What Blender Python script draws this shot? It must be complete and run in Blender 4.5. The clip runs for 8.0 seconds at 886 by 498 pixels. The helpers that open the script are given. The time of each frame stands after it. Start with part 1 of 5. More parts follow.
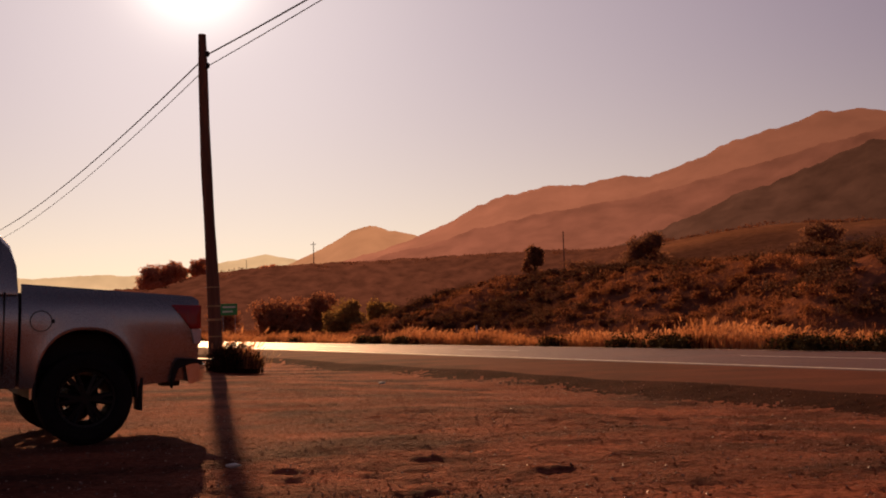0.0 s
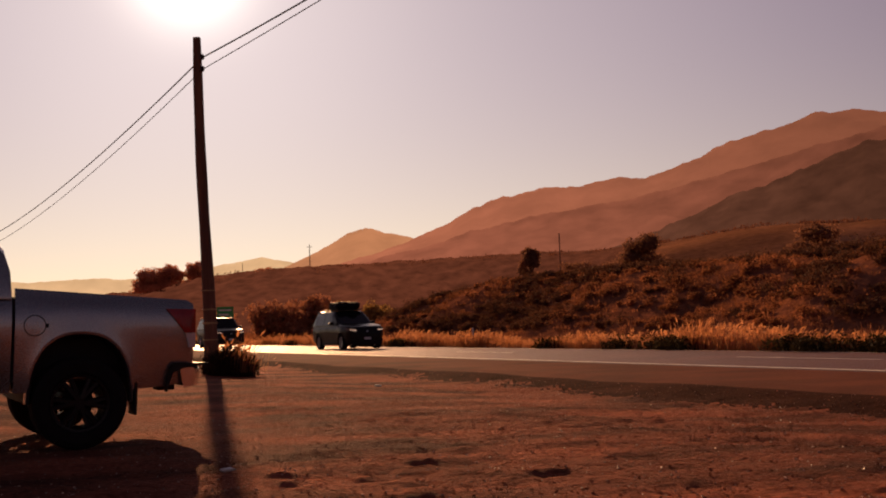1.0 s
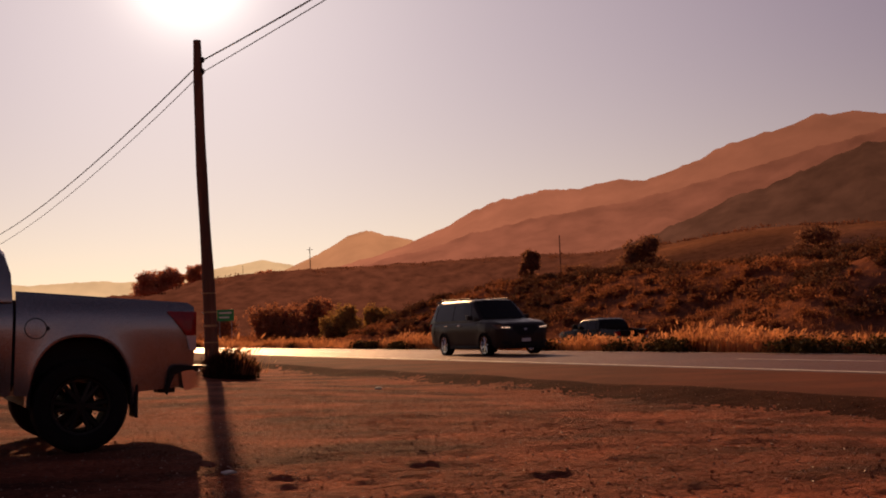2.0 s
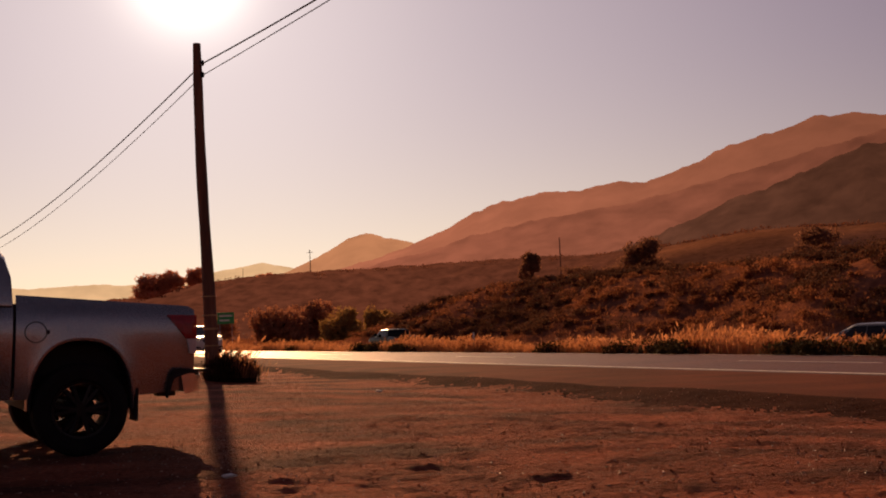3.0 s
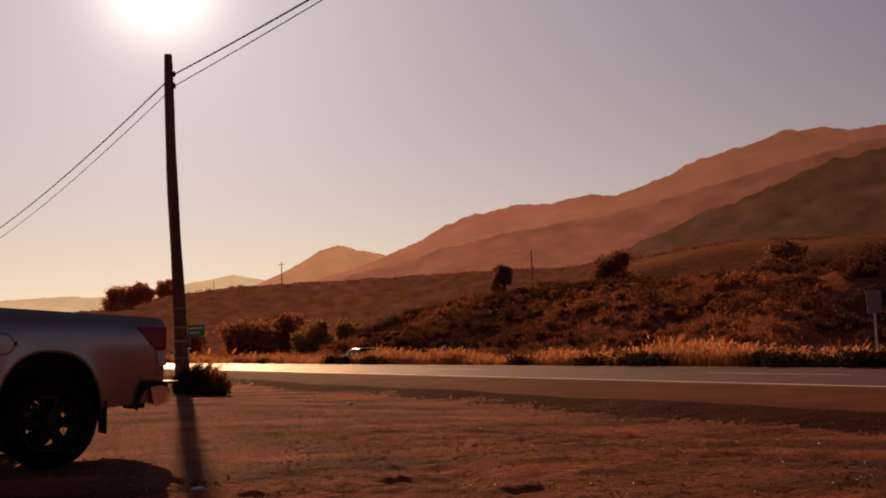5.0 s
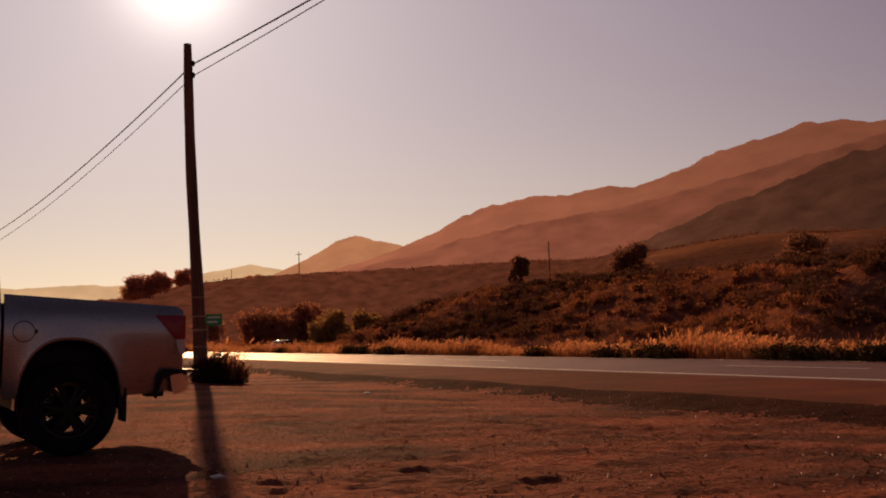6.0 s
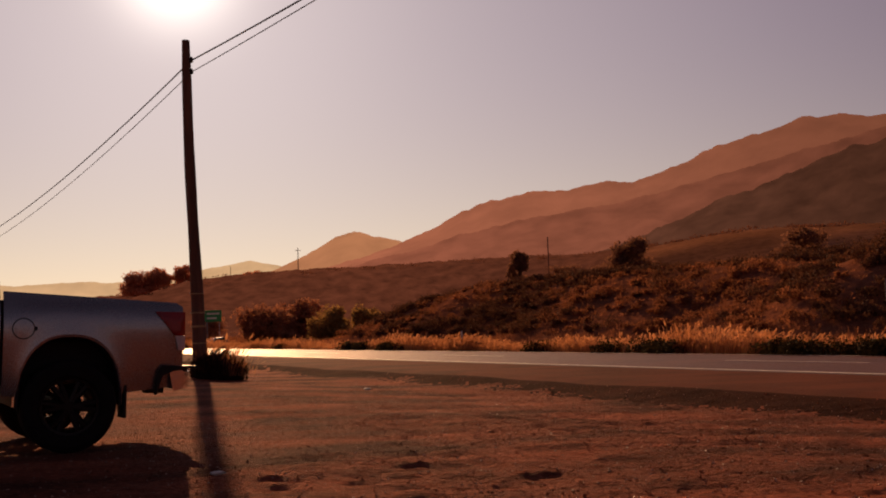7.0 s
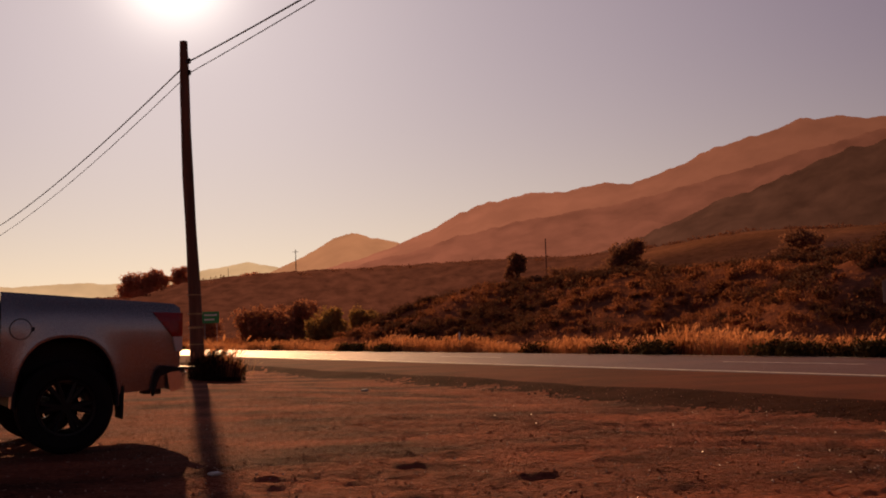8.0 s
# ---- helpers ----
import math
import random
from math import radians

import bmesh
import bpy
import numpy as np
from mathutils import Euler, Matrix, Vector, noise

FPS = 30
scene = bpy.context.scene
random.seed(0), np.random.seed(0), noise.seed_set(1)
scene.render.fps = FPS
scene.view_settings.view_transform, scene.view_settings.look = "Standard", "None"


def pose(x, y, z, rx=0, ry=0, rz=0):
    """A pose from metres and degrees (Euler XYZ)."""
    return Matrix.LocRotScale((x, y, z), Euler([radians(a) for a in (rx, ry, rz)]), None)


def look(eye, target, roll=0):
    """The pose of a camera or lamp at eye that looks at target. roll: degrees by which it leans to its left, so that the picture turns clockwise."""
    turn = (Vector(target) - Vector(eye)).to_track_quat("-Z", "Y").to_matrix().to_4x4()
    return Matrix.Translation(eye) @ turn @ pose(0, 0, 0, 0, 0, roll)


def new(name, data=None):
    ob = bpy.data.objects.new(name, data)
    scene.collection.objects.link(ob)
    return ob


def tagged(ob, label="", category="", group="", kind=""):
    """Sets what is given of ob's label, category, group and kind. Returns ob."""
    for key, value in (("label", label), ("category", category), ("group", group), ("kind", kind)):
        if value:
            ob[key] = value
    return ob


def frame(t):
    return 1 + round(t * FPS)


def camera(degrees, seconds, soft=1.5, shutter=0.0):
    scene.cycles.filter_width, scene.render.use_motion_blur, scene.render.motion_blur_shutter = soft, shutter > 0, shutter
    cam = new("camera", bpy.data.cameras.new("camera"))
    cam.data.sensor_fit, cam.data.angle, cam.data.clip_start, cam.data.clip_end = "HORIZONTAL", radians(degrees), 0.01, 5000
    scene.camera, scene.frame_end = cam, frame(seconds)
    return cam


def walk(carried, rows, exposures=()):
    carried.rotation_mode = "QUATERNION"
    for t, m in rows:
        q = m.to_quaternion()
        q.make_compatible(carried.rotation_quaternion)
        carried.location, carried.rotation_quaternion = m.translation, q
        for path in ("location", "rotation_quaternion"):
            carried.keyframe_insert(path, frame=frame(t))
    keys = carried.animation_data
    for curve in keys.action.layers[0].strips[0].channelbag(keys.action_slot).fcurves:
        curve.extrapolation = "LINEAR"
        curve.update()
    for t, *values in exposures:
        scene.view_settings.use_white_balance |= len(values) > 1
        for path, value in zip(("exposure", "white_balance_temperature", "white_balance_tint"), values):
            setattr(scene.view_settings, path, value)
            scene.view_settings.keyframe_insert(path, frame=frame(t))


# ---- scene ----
cam = camera(45.2, 8.0, soft=1.9)


def aim(x, y, z, yaw, pitch, roll):
    return pose(x, y, z, 0, 0, yaw) @ pose(0, 0, 0, 90 + pitch) @ pose(0, 0, 0, 0, 0, roll)


PATH = [
    (0.0, 0.000, 0.000, 1.000, 0.00, 3.86, -1.80),
    (0.5, 0.001, -0.006, 1.002, -0.10, 3.91, -1.92),
    (1.0, 0.013, 0.011, 1.005, -0.21, 3.97, -2.03),
    (1.5, 0.010, 0.012, 1.003, -0.23, 4.02, -2.07),
    (3.0, 0.011, 0.009, 1.007, -0.20, 4.23, -2.25),
    (3.1, 0.010, 0.012, 1.005, -0.60, 4.71, -2.34),
    (3.2, 0.008, 0.015, 1.003, -1.06, 6.57, -2.44),
    (3.3, 0.006, 0.018, 1.001, -1.33, 6.91, -2.53),
    (3.4, 0.005, 0.021, 0.999, -1.41, 7.14, -2.62),
    (3.5, 0.003, 0.024, 0.997, -1.36, 7.68, -2.71),
    (4.0, 0.015, 0.005, 0.999, -1.48, 7.87, -2.75),
    (4.2, 0.014, 0.007, 0.999, -1.57, 7.38, -2.79),
    (4.5, 0.014, 0.010, 0.999, -1.41, 7.15, -2.85),
    (4.6, 0.014, 0.007, 0.999, -1.50, 7.36, -2.73),
    (4.7, 0.014, 0.005, 1.000, -1.53, 7.82, -2.61),
    (4.8, 0.014, 0.003, 1.001, -1.54, 6.66, -2.49),
    (4.9, 0.014, 0.001, 1.001, -1.67, 5.88, -2.37),
    (5.0, 0.014, -0.002, 1.002, -1.73, 4.84, -2.24),
    (5.1, 0.012, -0.001, 1.002, -1.86, 4.85, -2.21),
    (5.2, 0.011, 0.000, 1.001, -1.97, 4.86, -2.17),
    (6.3, -0.006, 0.012, 0.999, -0.53, 4.16, -1.75),
    (6.5, -0.007, 0.013, 0.999, -0.72, 4.09, -1.69),
    (7.0, -0.005, 0.009, 1.000, -0.84, 4.14, -2.03),
    (7.5, -0.005, 0.002, 0.999, -0.93, 4.18, -2.03),
    (8.0, -0.003, 0.011, 0.994, -0.96, 4.22, -1.99),
]
EXPOSURE = 0.0
KELVIN, TINT = 7600, 14
walk(cam, [(t, aim(x, y, z, a, b, c)) for t, x, y, z, a, b, c in PATH],
     [(t, EXPOSURE + e, KELVIN, TINT) for t, e in ((0.0, 0.08), (4.5, 0.05), (5.0, -0.15), (6.5, -0.15), (8.0, -0.15))])

# ---------------------------------------------------------------- light
SUN_AZ, SUN_EL = -13.05, 19.0
sun_dir = Vector((math.sin(radians(SUN_AZ)) * math.cos(radians(SUN_EL)),
                  math.cos(radians(SUN_AZ)) * math.cos(radians(SUN_EL)), math.sin(radians(SUN_EL))))
sun = new("sun", bpy.data.lights.new("sun", "SUN"))
sun.data.energy, sun.data.angle, sun.data.color = 4.6, radians(0.6), (1.0, 0.56, 0.30)
sun.matrix_world = look(sun_dir * 100, (0, 0, 0))


def sky():
    world = bpy.data.worlds.new("sky")
    scene.world = world
    world.use_nodes = True
    nt = world.node_tree
    n, link = nt.nodes, nt.links.new
    n.clear()
    tex = n.new("ShaderNodeTexSky")
    tex.sky_type, tex.sun_disc = "NISHITA", False
    tex.sun_elevation, tex.sun_rotation = radians(SUN_EL), radians(SUN_AZ)
    tex.air_density, tex.dust_density, tex.ozone_density = 1.0, 0.0, 1.0
    # dusty evening air: warm, slightly magenta
    warm = n.new("ShaderNodeMix")
    warm.data_type, warm.blend_type = "RGBA", "MULTIPLY"
    warm.inputs[0].default_value = 1.0
    warm.inputs[7].default_value = (*SKY_TINT, 1)
    link(tex.outputs[0], warm.inputs[6])
    back = n.new("ShaderNodeBackground")
    back.inputs[1].default_value = SKY_STRENGTH
    link(warm.outputs[2], back.inputs[0])
    # pale even haze that thickens towards the sun and the horizon
    co = n.new("ShaderNodeTexCoord")
    dot = n.new("ShaderNodeVectorMath")
    dot.operation = "DOT_PRODUCT"
    dot.inputs[1].default_value = sun_dir
    link(co.outputs["Generated"], dot.inputs[0])
    total = back
    for colour, power, strength in GLOW:
        clamp = n.new("ShaderNodeMath")
        clamp.operation = "MAXIMUM"
        clamp.inputs[1].default_value = 0.0
        link(dot.outputs["Value"], clamp.inputs[0])
        pw = n.new("ShaderNodeMath")
        pw.operation = "POWER"
        pw.inputs[1].default_value = power
        link(clamp.outputs[0], pw.inputs[0])
        mul = n.new("ShaderNodeMath")
        mul.operation = "MULTIPLY"
        mul.inputs[1].default_value = strength
        link(pw.outputs[0], mul.inputs[0])
        glow = n.new("ShaderNodeBackground")
        glow.inputs[0].default_value = (*colour, 1)
        link(mul.outputs[0], glow.inputs[1])
        add = n.new("ShaderNodeAddShader")
        link(total.outputs[0], add.inputs[0])
        link(glow.outputs[0], add.inputs[1])
        total = add
    sep = n.new("ShaderNodeSeparateXYZ")
    link(co.outputs["Generated"], sep.inputs[0])
    ab = n.new("ShaderNodeMath")
    ab.operation = "ABSOLUTE"
    link(sep.outputs[2], ab.inputs[0])
    inv = n.new("ShaderNodeMath")
    inv.operation = "SUBTRACT"
    inv.inputs[0].default_value = 1.0
    link(ab.outputs[0], inv.inputs[1])
    for colour, power, strength in HAZE:
        pw = n.new("ShaderNodeMath")
        pw.operation = "POWER"
        pw.inputs[1].default_value = power
        link(inv.outputs[0], pw.inputs[0])
        toward = n.new("ShaderNodeMapRange")
        toward.interpolation_type = "SMOOTHSTEP"
        toward.inputs[1].default_value, toward.inputs[2].default_value = 0.35, 1.0
        toward.inputs[3].default_value, toward.inputs[4].default_value = 0.0, strength
        link(dot.outputs["Value"], toward.inputs[0])
        mul = n.new("ShaderNodeMath")
        mul.operation = "MULTIPLY"
        link(pw.outputs[0], mul.inputs[0])
        link(toward.outputs[0], mul.inputs[1])
        glow = n.new("ShaderNodeBackground")
        glow.inputs[0].default_value = (*colour, 1)
        link(mul.outputs[0], glow.inputs[1])
        add = n.new("ShaderNodeAddShader")
        link(total.outputs[0], add.inputs[0])
        link(glow.outputs[0], add.inputs[1])
        total = add
    out = n.new("ShaderNodeOutputWorld")
    link(total.outputs[0], out.inputs[0])


SKY_STRENGTH = 0.05
SKY_TINT = (0.85, 0.50, 0.58)
# colour, tightness, strength of the haze's glow round the sun
GLOW = [((1.0, 0.98, 0.97), 900.0, 1.1), ((1.0, 0.97, 0.95), 60.0, 0.20), ((0.93, 0.98, 0.80), 8.0, 0.28), ((0.90, 0.56, 0.92), 2.8, 0.165)]
# colour, tightness, strength of the bright air above the horizon
HAZE = [((0.74, 0.93, 0.36), 9.0, 0.41)]
sky()


# ---------------------------------------------------------------- materials
def material(name, base, rough=0.8, metal=0.0, vary=0.25, scale=3.0, fine=40.0, bump=0.0, bump_scale=None,
             second=None, translucent=0.0, coat=0.0, random_amount=0.0, spec=0.5, stretch=(1, 1, 1), island=0.0, grit=0.5):
    m = bpy.data.materials.new(name)
    m.use_nodes = True
    nt = m.node_tree
    n, link = nt.nodes, nt.links.new
    bsdf = n["Principled BSDF"]
    bsdf.inputs["Metallic"].default_value = metal
    bsdf.inputs["Coat Weight"].default_value = coat
    bsdf.inputs["Specular IOR Level"].default_value = spec
    co = n.new("ShaderNodeTexCoord")
    mp = n.new("ShaderNodeMapping")
    mp.inputs["Scale"].default_value = stretch
    link(co.outputs["Object"], mp.inputs[0])
    big, small = n.new("ShaderNodeTexNoise"), n.new("ShaderNodeTexNoise")
    for tex, s in ((big, scale), (small, fine)):
        tex.inputs["Scale"].default_value = s
        tex.inputs["Detail"].default_value = 6
        link(mp.outputs[0], tex.inputs["Vector"])
    ramp = n.new("ShaderNodeValToRGB")
    other = second or tuple(c * (1 - vary) for c in base)
    ramp.color_ramp.elements[0].position, ramp.color_ramp.elements[1].position = 0.36, 0.64
    ramp.color_ramp.elements[0].color = (*other, 1)
    ramp.color_ramp.elements[1].color = (*base, 1)
    link(big.outputs[0], ramp.inputs[0])
    mix = n.new("ShaderNodeMix")
    mix.data_type, mix.blend_type = "RGBA", "OVERLAY"
    mix.inputs[0].default_value = min(1.0, vary * 1.6)
    link(ramp.outputs[0], mix.inputs[6])
    link(small.outputs[0], mix.inputs[7])
    colour = mix.outputs[2]
    if random_amount or island:
        hsv = n.new("ShaderNodeHueSaturation")
        rng = n.new("ShaderNodeMapRange")
        amount = random_amount or island
        rng.inputs[3].default_value, rng.inputs[4].default_value = 1 - amount, 1 + amount
        if island:
            geo = n.new("ShaderNodeNewGeometry")
            link(geo.outputs["Random Per Island"], rng.inputs[0])
        else:
            inf = n.new("ShaderNodeObjectInfo")
            link(inf.outputs["Random"], rng.inputs[0])
        link(rng.outputs[0], hsv.inputs["Value"])
        link(colour, hsv.inputs["Color"])
        colour = hsv.outputs[0]
    link(colour, bsdf.inputs["Base Color"])
    rr = n.new("ShaderNodeMapRange")
    rr.inputs[3].default_value, rr.inputs[4].default_value = max(0.02, rough - 0.12), min(1.0, rough + 0.12)
    link(small.outputs[0], rr.inputs[0])
    link(rr.outputs[0], bsdf.inputs["Roughness"])
    if bump:
        bp = n.new("ShaderNodeBump")
        bp.inputs["Strength"].default_value = 1.0
        bp.inputs["Distance"].default_value = bump
        tex = small
        if bump_scale:
            tex = n.new("ShaderNodeTexNoise")
            tex.inputs["Scale"].default_value, tex.inputs["Detail"].default_value, tex.inputs["Roughness"].default_value = bump_scale, 10, grit
            link(mp.outputs[0], tex.inputs["Vector"])
        link(tex.outputs[0], bp.inputs["Height"])
        link(bp.outputs[0], bsdf.inputs["Normal"])
    if translucent:
        tr = n.new("ShaderNodeBsdfTranslucent")
        link(colour, tr.inputs[0])
        ms = n.new("ShaderNodeMixShader")
        ms.inputs[0].default_value = translucent
        link(bsdf.outputs[0], ms.inputs[1])
        link(tr.outputs[0], ms.inputs[2])
        link(ms.outputs[0], n["Material Output"].inputs[0])
    return m


def glowing(name, colour, strength):
    m = bpy.data.materials.new(name)
    m.use_nodes = True
    b = m.node_tree.nodes["Principled BSDF"]
    b.inputs["Base Color"].default_value = (*colour, 1)
    b.inputs["Emission Color"].default_value = (*colour, 1)
    b.inputs["Emission Strength"].default_value = strength
    return m


def haze_glow_material(name, air, base, strength, scale=0.004, mottle=0.11):
    """A far range: its own scrub and rock colour, with the dusty air's haze painted on as glow."""
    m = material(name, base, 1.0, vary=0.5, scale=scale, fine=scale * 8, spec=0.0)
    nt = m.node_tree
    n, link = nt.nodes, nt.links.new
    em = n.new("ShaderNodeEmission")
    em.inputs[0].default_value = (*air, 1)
    # the painted haze glows brighter towards the sun's side of the range
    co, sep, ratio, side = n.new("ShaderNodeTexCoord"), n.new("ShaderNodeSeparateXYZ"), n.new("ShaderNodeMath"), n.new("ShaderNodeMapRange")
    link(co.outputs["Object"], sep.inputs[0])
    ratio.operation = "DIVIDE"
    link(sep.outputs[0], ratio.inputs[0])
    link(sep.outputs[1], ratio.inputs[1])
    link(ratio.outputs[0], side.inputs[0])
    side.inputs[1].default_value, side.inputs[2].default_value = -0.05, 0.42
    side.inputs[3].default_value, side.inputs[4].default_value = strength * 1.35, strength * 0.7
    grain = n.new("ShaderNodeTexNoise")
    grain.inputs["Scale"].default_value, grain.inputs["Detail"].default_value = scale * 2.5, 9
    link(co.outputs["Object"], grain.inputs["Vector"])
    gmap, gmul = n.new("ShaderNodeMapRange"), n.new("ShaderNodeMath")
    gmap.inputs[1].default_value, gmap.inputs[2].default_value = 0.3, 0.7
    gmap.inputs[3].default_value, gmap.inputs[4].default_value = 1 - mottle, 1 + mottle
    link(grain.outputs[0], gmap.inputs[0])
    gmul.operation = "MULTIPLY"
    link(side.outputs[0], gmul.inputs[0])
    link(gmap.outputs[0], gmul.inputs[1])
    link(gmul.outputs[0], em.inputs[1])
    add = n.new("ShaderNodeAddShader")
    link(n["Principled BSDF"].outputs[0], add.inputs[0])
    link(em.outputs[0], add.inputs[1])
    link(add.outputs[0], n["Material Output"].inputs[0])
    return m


DIRT = material("dry_dirt", (0.45, 0.130, 0.074), 1.0, vary=0.75, scale=0.95, fine=34, bump=0.16, bump_scale=12, second=(0.12, 0.040, 0.027), spec=0.04, stretch=(0.5, 1, 1), grit=0.72)
# Dark gravel, with the pavement step's shadow also put into its colour.
GRAVEL_STEP_SHADE = material("gravelly_dirt_with_step_shade", (0.078, 0.027, 0.018), 1.0, vary=0.6, scale=1.2, fine=40, bump=0.07, bump_scale=14, second=(0.046, 0.016, 0.011), spec=0.01, stretch=(0.62, 1, 1), grit=0.72)
SCRUB = material("scrub_soil", (0.24, 0.092, 0.052), 0.95, vary=0.4, scale=0.12, fine=3, bump=0.15, bump_scale=1.5, second=(0.17, 0.066, 0.038), spec=0.0)
ASPHALT = material("worn_asphalt", (0.13, 0.044, 0.028), 0.52, vary=0.3, scale=0.5, fine=160, bump=0.006, bump_scale=120, spec=0.09)
SHOULDER = material("dusty_shoulder_asphalt", (0.165, 0.053, 0.034), 0.9, vary=0.45, scale=0.7, fine=90, bump=0.012, bump_scale=60, spec=0.015, second=(0.105, 0.038, 0.026), stretch=(0.6, 1, 1))
FIELD = material("dry_field", (0.36, 0.16, 0.085), 0.95, vary=0.35, scale=0.03, fine=0.5, spec=0.0)
LINE = material("road_paint", (0.85, 0.76, 0.66), 0.6, vary=0.3, scale=4, fine=60, bump=0.002)
GRASS = material("dry_grass", (0.56, 0.25, 0.115), 0.7, vary=0.3, scale=0.4, fine=5, translucent=0.6, island=0.3, second=(0.42, 0.17, 0.07), spec=0.08)
GREEN_GRASS = material("green_grass", (0.050, 0.034, 0.014), 0.8, vary=0.4, scale=0.5, fine=5, translucent=0.25, island=0.4, spec=0.08)
BRUSH = material("sage_brush", (0.110, 0.049, 0.029), 0.9, vary=0.4, scale=0.3, fine=4, translucent=0.3, island=0.3, second=(0.15, 0.068, 0.038), spec=0.08)
DARK_WEED = material("dark_weeds", (0.055, 0.029, 0.017), 0.9, vary=0.4, scale=2, fine=12, translucent=0.2, island=0.4, spec=0.08)
RIDGE_BRUSH = material("ridge_brush", (0.20, 0.080, 0.046), 0.9, vary=0.15, scale=0.05, fine=1, translucent=0.4, island=0.08, spec=0.08)
DRY_BRUSH = material("dry_brush", (0.33, 0.125, 0.060), 0.9, vary=0.4, scale=0.3, fine=4, translucent=0.5, island=0.4, spec=0.08)
# Leaves: the haze in front of the trees is put into their paled colours.
LEAF = material("haze_paled_leaves", (0.32, 0.15, 0.09), 0.9, vary=0.3, scale=0.5, fine=6, translucent=0.5, island=0.2, spec=0.08)
MID_LEAF = material("haze_paled_leaves_below_ridge", (0.45, 0.195, 0.11), 0.9, vary=0.2, scale=0.1, fine=2, translucent=0.45, island=0.1, spec=0.05)
FAR_LEAF = material("haze_paled_far_leaves", (0.66, 0.30, 0.19), 0.9, vary=0.2, scale=0.1, fine=2, translucent=0.6, island=0.12, spec=0.05)
GREEN_LEAF = material("haze_paled_green_leaves", (0.40, 0.235, 0.085), 0.9, vary=0.2, scale=0.5, fine=6, translucent=0.45, island=0.15, spec=0.08)
BARK = material("bark", (0.10, 0.065, 0.04), 0.95, vary=0.4, scale=6, fine=40, bump=0.01, stretch=(1, 1, 0.2))
POLE_WOOD = material("creosoted_pole_wood", (0.17, 0.085, 0.05), 0.85, vary=0.45, scale=5, fine=50, bump=0.012, stretch=(1, 1, 0.06))
BAND = material("faded_pole_band", (0.45, 0.28, 0.12), 0.5, vary=0.4, scale=8, fine=60)
WIRE = material("wire", (0.05, 0.04, 0.035), 0.6)
STEEL = material("galvanised_steel", (0.42, 0.41, 0.4), 0.45, metal=0.8, vary=0.2, scale=6)
SIGN_GREEN = material("sign_green", (0.05, 0.28, 0.13), 0.5, vary=0.15, scale=2, translucent=0.4)
SIGN_BACK = material("sign_back_aluminium", (0.24, 0.19, 0.17), 0.6, metal=0.3, vary=0.15, scale=4)
SIGN_WHITE = material("sign_white", (0.7, 0.7, 0.68), 0.5, vary=0.1, scale=4)
SILVER = material("silver_paint", (0.33, 0.315, 0.30), 0.26, metal=0.8, vary=0.08, scale=1.5, fine=300, coat=0.6)
WHITE = material("white_paint", (0.66, 0.57, 0.49), 0.35, metal=0.0, vary=0.06, scale=1.5, fine=200, coat=0.7)
WAGON_PAINT = material("dark_brown_paint", (0.022, 0.016, 0.014), 0.35, metal=0.0, vary=0.06, scale=1.5, fine=200, coat=0.0, spec=0.2)
BLACK_PAINT = material("black_paint", (0.008, 0.007, 0.007), 0.3, metal=0.0, vary=0.1, scale=2, coat=0.0, spec=0.16)
GREY_PAINT = material("dark_grey_paint", (0.040, 0.036, 0.036), 0.3, metal=0.4, vary=0.1, scale=2, coat=0.6)
RUBBER = material("tyre_rubber", (0.012, 0.011, 0.010), 0.85, vary=0.3, scale=8, fine=60, bump=0.002, spec=0.15)
PLASTIC = material("black_plastic", (0.014, 0.013, 0.013), 0.6, vary=0.2, scale=10, spec=0.2)
BAG = material("black_bag_cloth", (0.010, 0.009, 0.010), 0.7, vary=0.3, scale=8, fine=70, bump=0.02, spec=0.1)
RIM = material("alloy_rim", (0.38, 0.37, 0.36), 0.35, metal=0.9, vary=0.1, scale=6)
DARK_RIM = material("black_rim", (0.008, 0.007, 0.007), 0.35, metal=0.0, vary=0.1, scale=6, spec=0.2)
CHROME = material("chrome", (0.75, 0.74, 0.72), 0.15, metal=1.0, vary=0.05, scale=6)
GLASS = material("tinted_glass", (0.010, 0.010, 0.010), 0.07, vary=0.05, scale=2, spec=0.16)
LAMP_GLASS = material("dark_lamp_glass", (0.10, 0.08, 0.07), 0.15, vary=0.2, scale=12, coat=0.4)
RED_LENS = material("red_lens", (0.45, 0.012, 0.012), 0.2, vary=0.1, scale=10, translucent=0.35, coat=0.5)
CLEAR_LENS = material("clear_lens", (0.6, 0.58, 0.55), 0.15, vary=0.05, scale=10, coat=0.5)
PEBBLE = material("pebbles", (0.50, 0.25, 0.17), 0.45, vary=0.3, scale=9, island=0.5)
LITTER = material("pale_litter", (0.75, 0.68, 0.6), 0.7, vary=0.15, scale=9)
HEADLIGHT = glowing("headlight_glow", (1.0, 0.66, 0.5), 0.9)


# ---------------------------------------------------------------- mesh tools
def mesh_object(name, verts, faces, mat, parent=None, smooth=False, label=""):
    me = bpy.data.meshes.new(name)
    me.from_pydata([tuple(v) for v in verts], [], [tuple(f) for f in faces])
    me.update()
    if smooth:
        me.polygons.foreach_set("use_smooth", [True] * len(me.polygons))
    me.materials.append(mat)
    ob = new(name, me)
    ob.parent = parent
    if label:
        ob["label"] = label
    return ob


